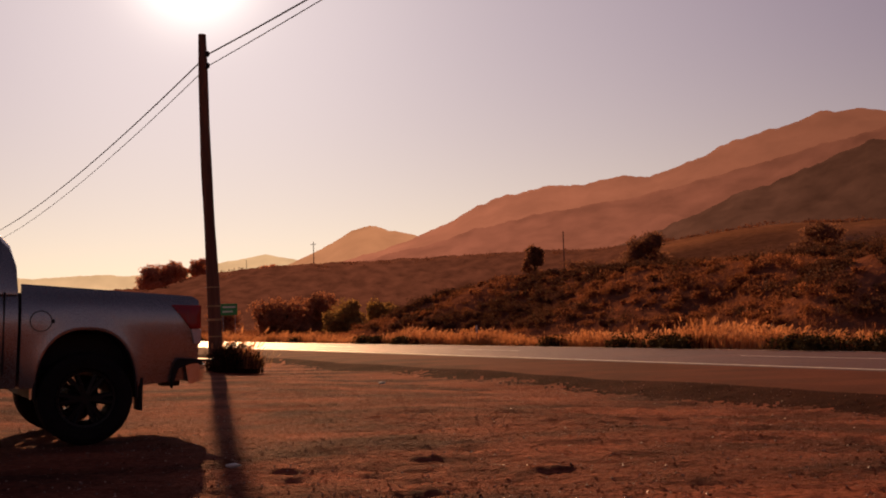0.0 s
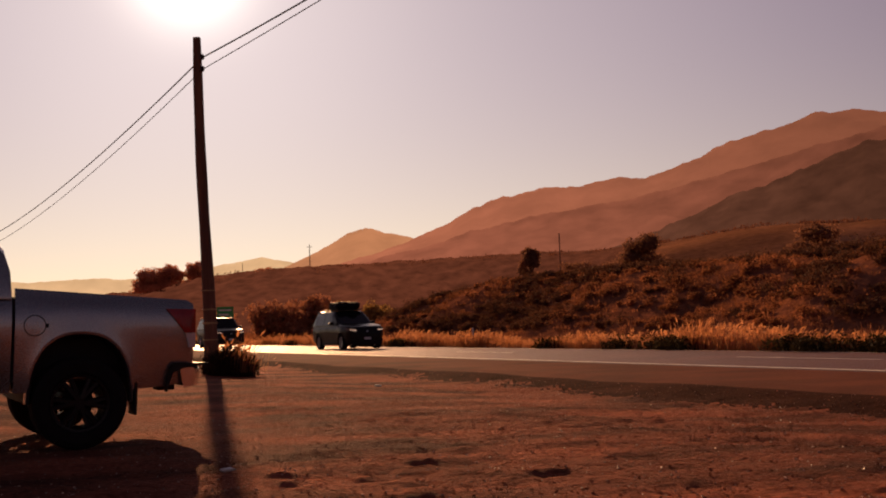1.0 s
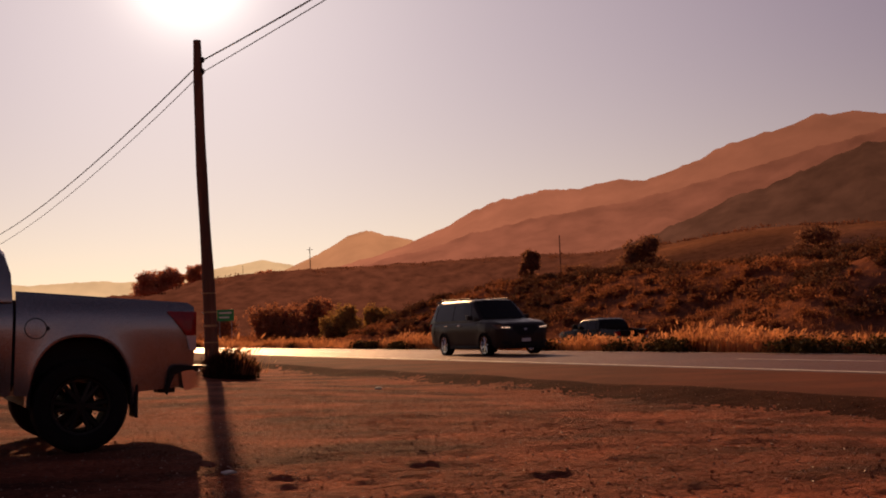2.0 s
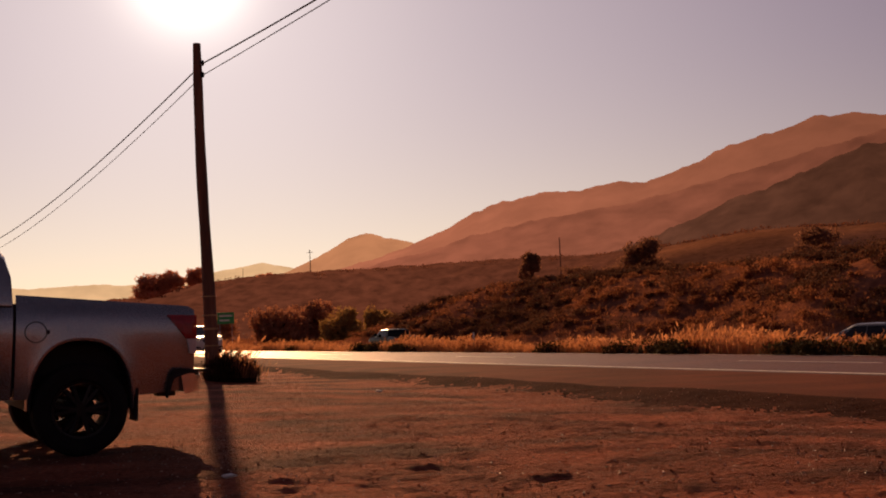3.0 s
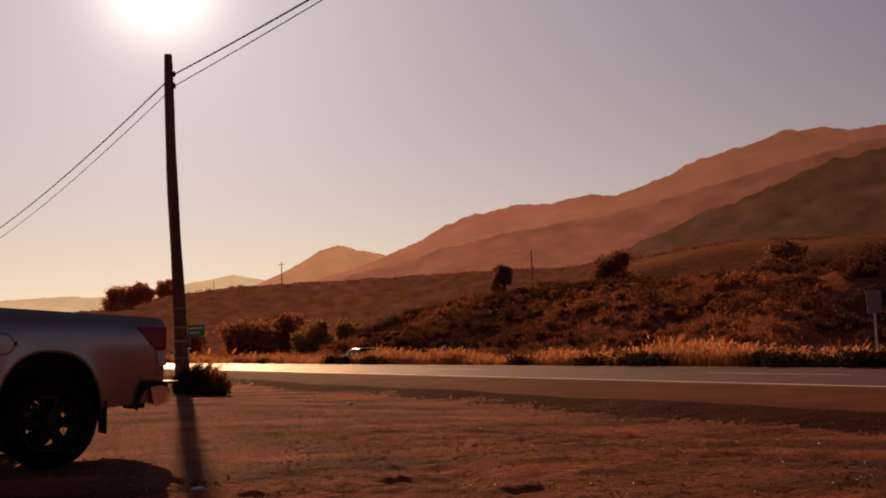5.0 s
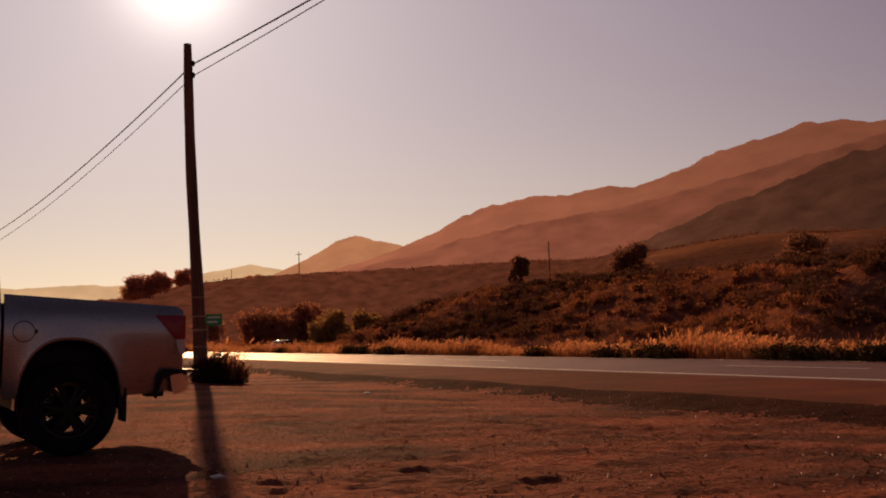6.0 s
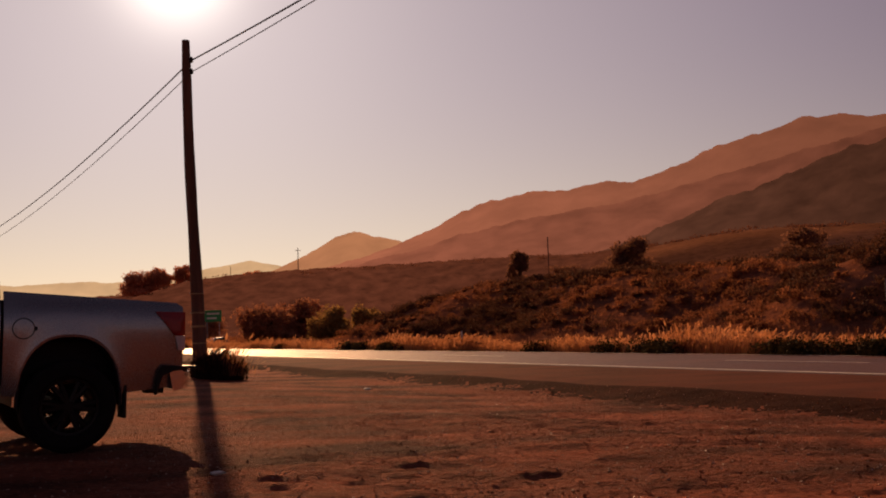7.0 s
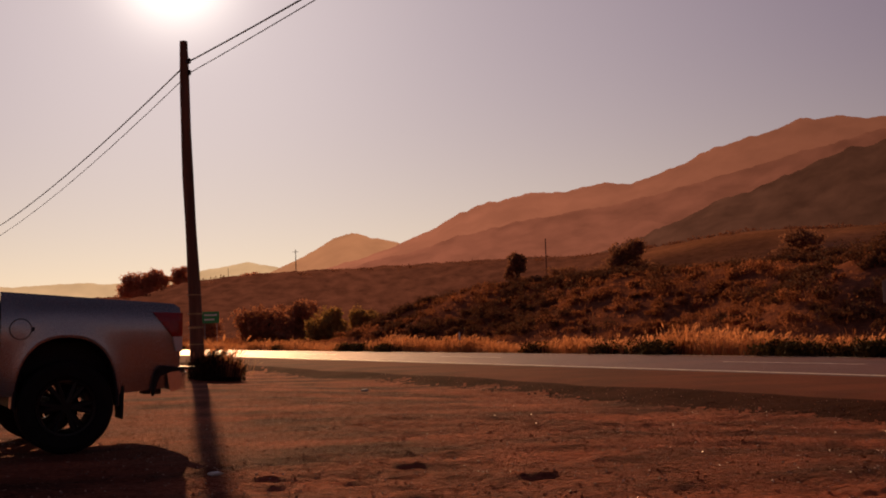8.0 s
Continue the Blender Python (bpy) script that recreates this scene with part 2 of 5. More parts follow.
def part(name, bm, mat, parent=None, label="", smooth=False):
    bmesh.ops.recalc_face_normals(bm, faces=bm.faces)
    me = bpy.data.meshes.new(name)
    bm.to_mesh(me)
    bm.free()
    if smooth:
        me.polygons.foreach_set("use_smooth", [True] * len(me.polygons))
        me.set_sharp_from_angle(angle=radians(32))
    me.materials.append(mat)
    ob = new(name, me)
    ob.parent = parent
    if label:
        ob["label"] = label
    return ob


def box(bm, x0, x1, y0, y1, z0, z1, bevel=0.0):
    r = bmesh.ops.create_cube(bm, size=1, matrix=Matrix.Translation(((x0 + x1) / 2, (y0 + y1) / 2, (z0 + z1) / 2)) @ Matrix.Diagonal((x1 - x0, y1 - y0, z1 - z0, 1)))
    if bevel:
        edges = list({e for v in r["verts"] for e in v.link_edges})
        bmesh.ops.bevel(bm, geom=edges, offset=bevel, segments=2, affect="EDGES", profile=0.6)
    return bm


def tube(bm, p, q, r0, r1=None, n=10):
    p, q = Vector(p), Vector(q)
    m = Matrix.Translation((p + q) / 2) @ (q - p).to_track_quat("Z", "Y").to_matrix().to_4x4()
    bmesh.ops.create_cone(bm, cap_ends=True, segments=n, radius1=r0, radius2=r0 if r1 is None else r1, depth=(q - p).length, matrix=m)
    return bm


def rings(bm, loops, close=True, caps=True):
    """Skin a row of loops with the same number of points."""
    made = [[bm.verts.new(p) for p in loop] for loop in loops]
    n = len(made[0])
    for a, b in zip(made, made[1:]):
        for i in range(n if close else n - 1):
            j = (i + 1) % n
            bm.faces.new((a[i], a[j], b[j], b[i]))
    if caps and close:
        bm.faces.new(made[0])
        bm.faces.new(made[-1])
    return bm


def lathe_y(bm, profile, n=32):
    """Turn (radius, y) pairs round the y axis."""
    loops = [[(r * math.cos(a), y, r * math.sin(a)) for a in [2 * math.pi * k / n for k in range(n)]] for r, y in profile]
    return rings(bm, loops, True, False)


def curve_at(table, x):
    return float(np.interp(x, [p[0] for p in table], [p[1] for p in table]))


def patch(f, nu, nv):
    """A curved panel from f(u, v), given a little thickness."""
    bm = bmesh.new()
    grid = [[bm.verts.new(f(i / nu, j / nv)) for j in range(nv + 1)] for i in range(nu + 1)]
    for i in range(nu):
        for j in range(nv):
            bm.faces.new((grid[i][j], grid[i + 1][j], grid[i + 1][j + 1], grid[i][j + 1]))
    return bm


def smoothstep(a, b, x):
    t = np.clip((x - a) / (b - a), 0, 1)
    return t * t * (3 - 2 * t)


def fractal(x, y, octaves=5, seed=0, gain=0.5):
    """Smooth value noise on arrays, about -1 to 1."""
    x, y = np.asarray(x, float), np.asarray(y, float)
    total, amp = np.zeros(np.broadcast(x, y).shape), 1.0
    for o in range(octaves):
        f = 2.0 ** o
        u, v = x * f + 17.3 * o + seed * 7.1, y * f - 9.7 * o + seed * 3.3
        i, j = np.floor(u), np.floor(v)
        a, b = u - i, v - j
        a, b = a * a * (3 - 2 * a), b * b * (3 - 2 * b)

        def h(p, q):
            s = np.sin(p * 127.1 + q * 311.7 + seed * 13.7) * 43758.5453
            return (s - np.floor(s)) * 2 - 1

        total += amp * ((h(i, j) * (1 - a) + h(i + 1, j) * a) * (1 - b) + (h(i, j + 1) * (1 - a) + h(i + 1, j + 1) * a) * b)
        amp *= gain
    return total


# ---------------------------------------------------------------- the lie of the land
# The road's edge line runs from ROAD_O along ROAD_D; l is the way across it, s the way along it.
ROAD_O, ROAD_D = np.array((1.57, 27.77)), np.array((-0.4418, 0.8971))
ROAD_N = np.array((ROAD_D[1], -ROAD_D[0]))


def place(s, l):
    p = ROAD_O + s * ROAD_D + l * ROAD_N
    return float(p[0]), float(p[1])


def lift(s):
    return 0.000045 * np.maximum(0, np.minimum(s, 420) - 80) ** 2


def road_z(s, l):
    """Height of the near carriageway, which falls away to the median, and of the far one, which lies lower."""
    return np.interp(l, [-30, 0, 7.8, 13.2, 21.0], [0, 0, -0.10, -0.85, -0.9]) + lift(s)


# furrow: y where it crosses x = 0, slope, bend, depth, middle and half length in x
LOT_TRACKS = [(8.1, 0.10, 0.02, 0.05, 1.5, 2.2), (9.0, -0.12, 0.02, 0.06, 2.8, 1.3), (9.9, 0.16, -0.02, 0.045, -1.0, 1.5), (11.3, 0.55, 0.015, 0.075, 0.2, 2.1),
              (12.2, 0.40, 0.0, 0.05, 2.6, 1.6), (13.4, 0.25, -0.02, 0.045, -1.6, 2.0), (15.2, 0.12, 0.01, 0.05, -0.5, 2.5), (17.5, -0.1, 0.02, 0.05, -2.0, 2.2),
              (6.6, -0.05, 0.02, 0.045, 0.6, 1.2), (7.3, 0.2, 0.0, 0.04, -0.6, 0.8), (10.2, -0.2, 0.0, 0.05, 3.6, 1.2), (19.5, 0.1, 0.0, 0.05, -4.0, 2.0)]


def ground_z(x, y):
    x, y = np.asarray(x, float), np.asarray(y, float)
    s = (x - ROAD_O[0]) * ROAD_D[0] + (y - ROAD_O[1]) * ROAD_D[1]
    l = (x - ROAD_O[0]) * ROAD_N[0] + (y - ROAD_O[1]) * ROAD_N[1]
    d = np.hypot(x, y)
    z = road_z(s, l)
    # the lot: ruts and lumps, level under the car park
    lot = 1 - smoothstep(-4.2, -3.5, l)
    near = 1 - smoothstep(22, 40, d)
    patchy = smoothstep(-0.7, 0.6, fractal(x * 0.35, y * 0.6, 3, 71))
    lumps = fractal(x * 1.2, y * 2.6, 3, 5, 0.5)
    rough = 0.016 * fractal(x * 0.5, y * 1.2, 4, 3) + near * (0.35 + 0.65 * patchy) * (0.012 * lumps + 0.018 * fractal(x * 3.4, y * 6.5, 4, 6, 0.6))
    # wheel tracks: ragged furrows with raised lips, each only part of the way across
    for y0, slope, bend, depth, x0, reach in LOT_TRACKS:
        off = y - (y0 + slope * x + bend * x * x + 0.22 * np.sin(x * 0.7 + y0) + 0.10 * fractal(x * 0.8, y0, 3, 23))
        worn = depth * near * np.exp(-((x - x0) / (1.4 * reach)) ** 2) * (0.22 + 0.09 * fractal(x * 1.1, y0 * 3, 3, 29))
        rough = rough - worn * np.exp(-(off / 0.24) ** 2) + 0.9 * worn * np.exp(-((off - 0.46) / 0.22) ** 2)
    park = smoothstep(1.4, 3.0, np.hypot((x + 4.0) * 0.7, y - 10.4))
    z = z + lot * rough * (0.3 + 0.7 * park)
    z = z + lot * 0.05 * np.maximum(0, -x - 4.6) * smoothstep(40, 10, d)
    # worn drop beside the pavement
    z = z - 0.13 * smoothstep(-3.35, -4.25, l + 0.18 * fractal(s * 0.4, l * 0.4, 3, 61)) * (1 - smoothstep(-4.9, -8.8, l)) * (1 - smoothstep(60, 90, d))
    # road beds
    z = z - 0.05 * (smoothstep(-3.6, -3.3, l) - smoothstep(7.7, 8.1, l)) - 0.05 * (smoothstep(13.0, 13.4, l) - smoothstep(20.8, 21.2, l))
    # median dip
    z = z - 0.12 * smoothstep(8.6, 10.5, l) * (1 - smoothstep(11, 12.9, l))
    # the cut bank beyond the far carriageway
    bank = 5.7 * (1 - smoothstep(67, 101, s + 4 * fractal(s * 0.05, l * 0.05, 3, 8)))
    z = z + bank * smoothstep(22.5, 40, l + 2.5 * fractal(s * 0.07, l * 0.03, 3, 2)) * (1 + 0.10 * fractal(x * 0.05, y * 0.05, 3, 4))
    # the long low ridge behind
    az = np.degrees(np.arctan2(x, y))
    start = 268 - 83 * smoothstep(5, 12, az)
    side = np.maximum(smoothstep(20, 40, l), smoothstep(235, 300, d) * smoothstep(-19, -17.2, az))
    z = z + side * (17.6 * (1 - 0.20 * smoothstep(-6, -17, az) - 0.17 * smoothstep(-12.6, -16, az) + 0.30 * smoothstep(7, 20, az)) * smoothstep(start, 335, d) - bank * smoothstep(start, 335, d)) * (1 + 0.05 * fractal(x * 0.012, y * 0.012, 4, 6))
    z = z + side * smoothstep(start, 335, d) * np.interp(az, [-9, -4.4, -0.8, 3.6, 25], [0.2, 1.2, 2.0, 3.5, 4.2])
    z = z + smoothstep(30, 120, l) * 0.8 * fractal(x * 0.03, y * 0.03, 4, 9)
    return z


def terrain():
    az = np.concatenate([np.linspace(-180, -34, 60, endpoint=False), np.linspace(-34, 34, 420, endpoint=False), np.linspace(34, 180, 61)])
    radii = np.concatenate([[0.0], np.concatenate([np.geomspace(0.6, 4.5, 40, endpoint=False), np.geomspace(4.5, 30, 300, endpoint=False), np.geomspace(30, 900, 330)]), [1500, 3000, 4800]])
    a, r = np.meshgrid(np.radians(az), radii, indexing="ij")
    x, y = r * np.sin(a), r * np.cos(a)
    z = ground_z(x, y)
    verts = np.stack([x, y, z], -1).reshape(-1, 3)
    n, k = len(az), len(radii)
    i, j = np.meshgrid(np.arange(n - 1), np.arange(k - 1), indexing="ij")
    p = (i * k + j).ravel()
    faces = np.stack([p, p + k, p + k + 1, p + 1], -1)[:, ::-1]
    me = bpy.data.meshes.new("ground")
    me.from_pydata(verts, [], faces.tolist())
    me.polygons.foreach_set("use_smooth", [True] * len(me.polygons))
    me.materials.append(DIRT)
    me.materials.append(SCRUB)
    me.materials.append(FIELD)
    me.materials.append(GRAVEL_STEP_SHADE)
    cx, cy = (x[:-1, :-1] + x[1:, 1:]).ravel() / 2, (y[:-1, :-1] + y[1:, 1:]).ravel() / 2
    across = (cx - ROAD_O[0]) * ROAD_N[0] + (cy - ROAD_O[1]) * ROAD_N[1]
    wild = (across > 7.6) | (np.hypot(cx, cy) > 120)
    soil = wild.astype(np.int32)
    bearing, reach = np.degrees(np.arctan2(cx, cy)), np.hypot(cx, cy)
    soil[(reach > 225) & (reach < 360) & (bearing > 9 + 3 * fractal(cx * 0.02, cy * 0.02, 3, 2)) & (bearing < 60)] = 2
    # gravel band, painted darker where the drop beside the pavement is shaded
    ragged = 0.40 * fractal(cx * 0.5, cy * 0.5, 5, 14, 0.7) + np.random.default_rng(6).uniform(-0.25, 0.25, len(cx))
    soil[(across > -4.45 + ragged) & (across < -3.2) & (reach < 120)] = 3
    along = (cx - ROAD_O[0]) * ROAD_D[0] + (cy - ROAD_O[1]) * ROAD_D[1]
    soil[(across > 21) & (along > 92 + 8 * fractal(cx * 0.05, cy * 0.05, 3, 3)) & (reach < 236)] = 2
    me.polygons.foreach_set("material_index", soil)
    return tagged(new("ground", me), "bare reddish dirt lot running into dry scrubby hills", "ground", kind="structure")


ground = terrain()


def strip(name, l0, l1, s0, s1, mat, up, label, category, ragged=0.0, cross=6, step=1.5):
    """A sheet laid along the road."""
    n = int((s1 - s0) / step)
    verts, faces = [], []
    for i in range(n + 1):
        s = s0 + (s1 - s0) * i / n
        a, b = l0 + ragged * float(fractal(s * 0.6, 1.0, 4, 11)), l1 + ragged * float(fractal(s * 0.6, 5.0, 4, 12))
        across = [a + (b - a) * j / cross for j in range(cross + 1)]
        if ragged and name == "pavement_shoulder":
            across[-1] = l1
        for j, l in enumerate(across):
            x, y = place(s, l)
            drop = 0.06 if ragged and (j == 0 or (j == cross and name != "pavement_shoulder")) else 0.0
            verts.append((x, y, float(road_z(s, l)) + up - drop))
    k = cross + 1
    for i in range(n):
        for j in range(cross):
            p = i * k + j
            faces.append((p, p + 1, p + k + 1, p + k))
    ob = mesh_object(name, verts, faces, mat)
    return tagged(ob, label, category, kind="structure")


strip("road", -0.25, 7.8, -60, 250, ASPHALT, 0.0, "worn grey asphalt highway lanes", "road", cross=32, step=0.8)
strip("pavement_shoulder", -3.5, -0.25, -60, 250, SHOULDER, 0.0, "dusty reddish asphalt road shoulder", "road shoulder", ragged=0.14, cross=6, step=0.5)
strip("road_far", 13.2, 21.0, -60, 250, ASPHALT, 0.0, "lower carriageway of worn grey asphalt behind the grass", "road", ragged=0.1)


def lines():
    tagged(strip("edge_line", -0.085, 0.085, -60, 248, LINE, 0.012, "", "", cross=1, step=0.5), "faded white painted edge line", "road marking", kind="structure")
    tagged(strip("edge_line_far", 7.2, 7.3, -60, 248, LINE, 0.012, "", "", cross=1), "faded painted edge line by the median", "road marking", kind="structure")
    for k in range(-4, 16):
        s = -8.9 + 14.6 * k
        tagged(strip("lane_dash", 3.6, 3.72, s, s + 4.2, LINE, 0.013, "", "", cross=1, step=1.0), "worn white lane dash on the asphalt", "road marking", group="lane dashes", kind="structure")


lines()


# ---------------------------------------------------------------- far ranges
def ranges(name, distance, depth, crest, mat, label, rough=1.0, seed=1):
    """A mountain range: its crest (azimuth, elevation in degrees) at a distance, with spurs and gullies in front of it."""
    a0, a1 = crest[0][0], crest[-1][0]
    n, k = int((a1 - a0) * 14), 40
    verts, faces = [], []
    az = np.linspace(a0, a1, n + 1)
    el = np.interp(az, [c[0] for c in crest], [c[1] for c in crest])
    el = el + 0.07 * rough * fractal(az * 1.2, az * 0 + 3.0, 6, seed, 0.6)
    f = (np.arange(k + 1) / k)[None, :]
    a = np.radians(az)[:, None]
    rise = distance * np.tan(np.radians(el))[:, None]
    d = distance - depth * (1 - f) + 0 * a
    top = rise * f ** 1.15
    across = distance * a + 1.1 * top
    spur = fractal(across / (0.035 * distance), (d - 0.5 * distance * a) / (0.05 * distance), 5, seed + 4) * distance * 0.0035 * rough * np.sin(np.pi * f) ** 0.7
    z = 1.0 + top + spur - 60 * (f == 0)
    body = np.stack([d * np.sin(a), d * np.cos(a), z], -1)
    d2 = distance + depth * 0.6
    rear = np.stack([d2 * np.sin(a), d2 * np.cos(a), rise * 0.4], -1)
    verts = np.concatenate([body, rear], 1).reshape(-1, 3).tolist()
    m = k + 2
    for i in range(n):
        for j in range(m - 1):
            p = i * m + j
            faces.append((p, p + m, p + m + 1, p + 1))
    ob = mesh_object(name, verts, faces, mat, smooth=True)
    return tagged(ob, label, "mountain", kind="structure")


# Each range's surface emits the light of the hazy air before it.
FAR_AIR = haze_glow_material("hazy_far_range", (0.70, 0.45, 0.26), (0.05, 0.03, 0.02), 0.70)
PEAK_AIR = haze_glow_material("hazy_peak", (0.48, 0.205, 0.105), (0.05, 0.03, 0.02), 0.72)
MID_AIR = haze_glow_material("hazy_main_range", (0.305, 0.102, 0.060), (0.05, 0.03, 0.02), 0.95)
NEAR_AIR = haze_glow_material("hazy_middle_range", (0.235, 0.075, 0.046), (0.02, 0.012, 0.008), 0.95, 0.006, 0.2)
SPUR_AIR = haze_glow_material("hazy_scrub_spur", (0.078, 0.029, 0.018), (0.012, 0.007, 0.004), 1.25, 0.012, 0.3)
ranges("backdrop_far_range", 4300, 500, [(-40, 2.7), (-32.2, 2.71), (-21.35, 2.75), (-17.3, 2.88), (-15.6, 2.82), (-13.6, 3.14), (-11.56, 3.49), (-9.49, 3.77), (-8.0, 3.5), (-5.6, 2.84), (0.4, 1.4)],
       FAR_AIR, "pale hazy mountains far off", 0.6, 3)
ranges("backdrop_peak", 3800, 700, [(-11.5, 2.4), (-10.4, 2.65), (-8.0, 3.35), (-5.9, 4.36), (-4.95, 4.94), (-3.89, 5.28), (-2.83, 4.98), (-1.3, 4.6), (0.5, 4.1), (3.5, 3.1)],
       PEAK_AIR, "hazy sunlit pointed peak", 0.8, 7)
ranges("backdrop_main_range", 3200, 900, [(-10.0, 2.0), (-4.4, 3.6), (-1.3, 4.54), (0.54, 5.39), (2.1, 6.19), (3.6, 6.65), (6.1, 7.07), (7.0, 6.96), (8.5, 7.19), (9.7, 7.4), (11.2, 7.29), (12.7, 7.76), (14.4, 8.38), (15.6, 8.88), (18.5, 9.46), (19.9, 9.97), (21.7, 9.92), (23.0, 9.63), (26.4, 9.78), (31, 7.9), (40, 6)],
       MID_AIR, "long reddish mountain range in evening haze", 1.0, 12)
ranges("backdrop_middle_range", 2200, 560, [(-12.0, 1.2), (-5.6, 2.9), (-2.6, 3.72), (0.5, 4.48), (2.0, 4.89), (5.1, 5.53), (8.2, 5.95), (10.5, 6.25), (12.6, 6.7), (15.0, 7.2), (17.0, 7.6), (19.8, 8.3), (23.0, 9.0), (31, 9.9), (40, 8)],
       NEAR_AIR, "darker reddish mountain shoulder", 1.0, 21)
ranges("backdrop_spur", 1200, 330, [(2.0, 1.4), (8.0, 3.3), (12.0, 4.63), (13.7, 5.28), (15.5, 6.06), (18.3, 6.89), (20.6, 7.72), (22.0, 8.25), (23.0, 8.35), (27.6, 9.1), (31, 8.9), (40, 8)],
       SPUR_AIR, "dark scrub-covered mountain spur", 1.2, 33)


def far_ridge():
    """The long low ridge with the evening haze painted on as glow, laid over the hills' far slope."""
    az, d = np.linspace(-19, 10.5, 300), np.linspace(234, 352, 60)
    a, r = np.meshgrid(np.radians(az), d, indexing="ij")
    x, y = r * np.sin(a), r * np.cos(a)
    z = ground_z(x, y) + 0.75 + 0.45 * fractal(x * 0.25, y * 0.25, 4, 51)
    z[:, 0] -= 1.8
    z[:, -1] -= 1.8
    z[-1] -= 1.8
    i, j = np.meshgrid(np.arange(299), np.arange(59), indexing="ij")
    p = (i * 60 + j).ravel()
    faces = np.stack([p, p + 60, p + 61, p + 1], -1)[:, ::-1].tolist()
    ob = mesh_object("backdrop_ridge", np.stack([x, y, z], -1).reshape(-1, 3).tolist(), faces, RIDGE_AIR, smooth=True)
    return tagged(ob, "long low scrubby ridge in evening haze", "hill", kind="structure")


# haze over the low ridge, put into its material as emission
RIDGE_AIR = haze_glow_material("hazy_low_ridge", (0.090, 0.0255, 0.0140), (0.06, 0.024, 0.012), 0.86, 0.10, 0.34)
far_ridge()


# ---------------------------------------------------------------- plants
class Leaves:
    """Gathers many small blades and leaves into one mesh."""

    def __init__(self):
        self.v, self.f, self.count = [], [], 0

    def quads(self, corners):
        """corners: (n, 4, 3)."""
        n = len(corners)
        self.v.append(corners.reshape(-1, 3))
        self.f.append(np.arange(n * 4).reshape(n, 4) + self.count)
        self.count += n * 4

    def blades(self, base, n, height, spread, lean, width, rng, seeds=0.0):
        """A tuft: n blades from about one place, bent over by the wind; seeds: the share with a plume."""
        a = rng.uniform(0, 2 * np.pi, n)
        r = spread * np.sqrt(rng.uniform(0, 1, n))
        root = np.stack([base[0] + r * np.cos(a), base[1] + r * np.sin(a), np.full(n, base[2])], -1)
        h = height * rng.uniform(0.45, 1.1, n)
        out = np.stack([np.cos(a), np.sin(a), np.zeros(n)], -1) * (rng.uniform(0.1, 0.55, n) * h)[:, None] + np.array(lean) * h[:, None]
        mid = root + out * 0.35 + np.array((0, 0, 1)) * (h * 0.62)[:, None]
        tip = root + out + np.array((0, 0, 1)) * (h * (1 - 0.15 * rng.uniform(0, 1, n)))[:, None]
        t = rng.uniform(0, np.pi, n)
        w = np.stack([np.cos(t), np.sin(t), np.zeros(n)], -1) * (width * rng.uniform(0.6, 1.3, n))[:, None]
        self.quads(np.stack([root - w, root + w, mid + w * 0.8, mid - w * 0.8], 1))
        self.quads(np.stack([mid - w * 0.8, mid + w * 0.8, tip + w * 0.15, tip - w * 0.15], 1))
        k = int(n * seeds)
        if k:
            top = tip[:k]
            along = (tip - mid)[:k]
            along = along / np.linalg.norm(along, axis=1)[:, None] * (0.22 * height)
            fat = w[:k] / np.linalg.norm(w[:k], axis=1)[:, None] * (0.022 + 0.01 * rng.uniform(0, 1, k))[:, None]
            self.quads(np.stack([top - fat * 0.6, top + fat * 0.6, top + along * 0.5 + fat, top + along * 0.5 - fat], 1))
            self.quads(np.stack([top + along * 0.5 - fat, top + along * 0.5 + fat, top + along + fat * 0.2, top + along - fat * 0.2], 1))

    def clump(self, centre, size, n, leaf, rng, low=0.0):
        """A bush or a piece of a crown: n leaves through a lumpy ball of that half size."""
        d = rng.normal(size=(n, 3))
        d /= np.linalg.norm(d, axis=1)[:, None]
        lump = 1 + 0.3 * np.sin(d[:, 0] * 5 + centre[0]) * np.sin(d[:, 1] * 4 + centre[1] * 2) + 0.15 * np.sin(d[:, 2] * 9 + centre[0])
        r = (rng.uniform(0.25, 1.0, n) ** 0.45) * lump
        p = np.array(centre) + d * r[:, None] * np.array(size)
        p[:, 2] = np.maximum(p[:, 2], centre[2] - size[2] * (1 - low))
        u = rng.normal(size=(n, 3))
        u /= np.linalg.norm(u, axis=1)[:, None]
        w = np.cross(u, rng.normal(size=(n, 3)))
        w /= np.linalg.norm(w, axis=1)[:, None]
        a = (leaf * rng.uniform(0.6, 1.4, n))[:, None]
        self.quads(np.stack([p - u * a, p + w * a * 0.5, p + u * a, p - w * a * 0.5], 1))

    def build(self, name, mat, parent=None):
        v, f = np.concatenate(self.v), np.concatenate(self.f)
        me = bpy.data.meshes.new(name)
        me.vertices.add(len(v))
        me.vertices.foreach_set("co", v.ravel())
        me.loops.add(f.size)
        me.loops.foreach_set("vertex_index", f.ravel().astype(np.int32))
        me.polygons.add(len(f))
        me.polygons.foreach_set("loop_start", np.arange(0, f.size, 4, dtype=np.int32))
        me.update(calc_edges=True)
        me.materials.append(mat)
        ob = new(name, me)
        ob.parent = parent
        return ob


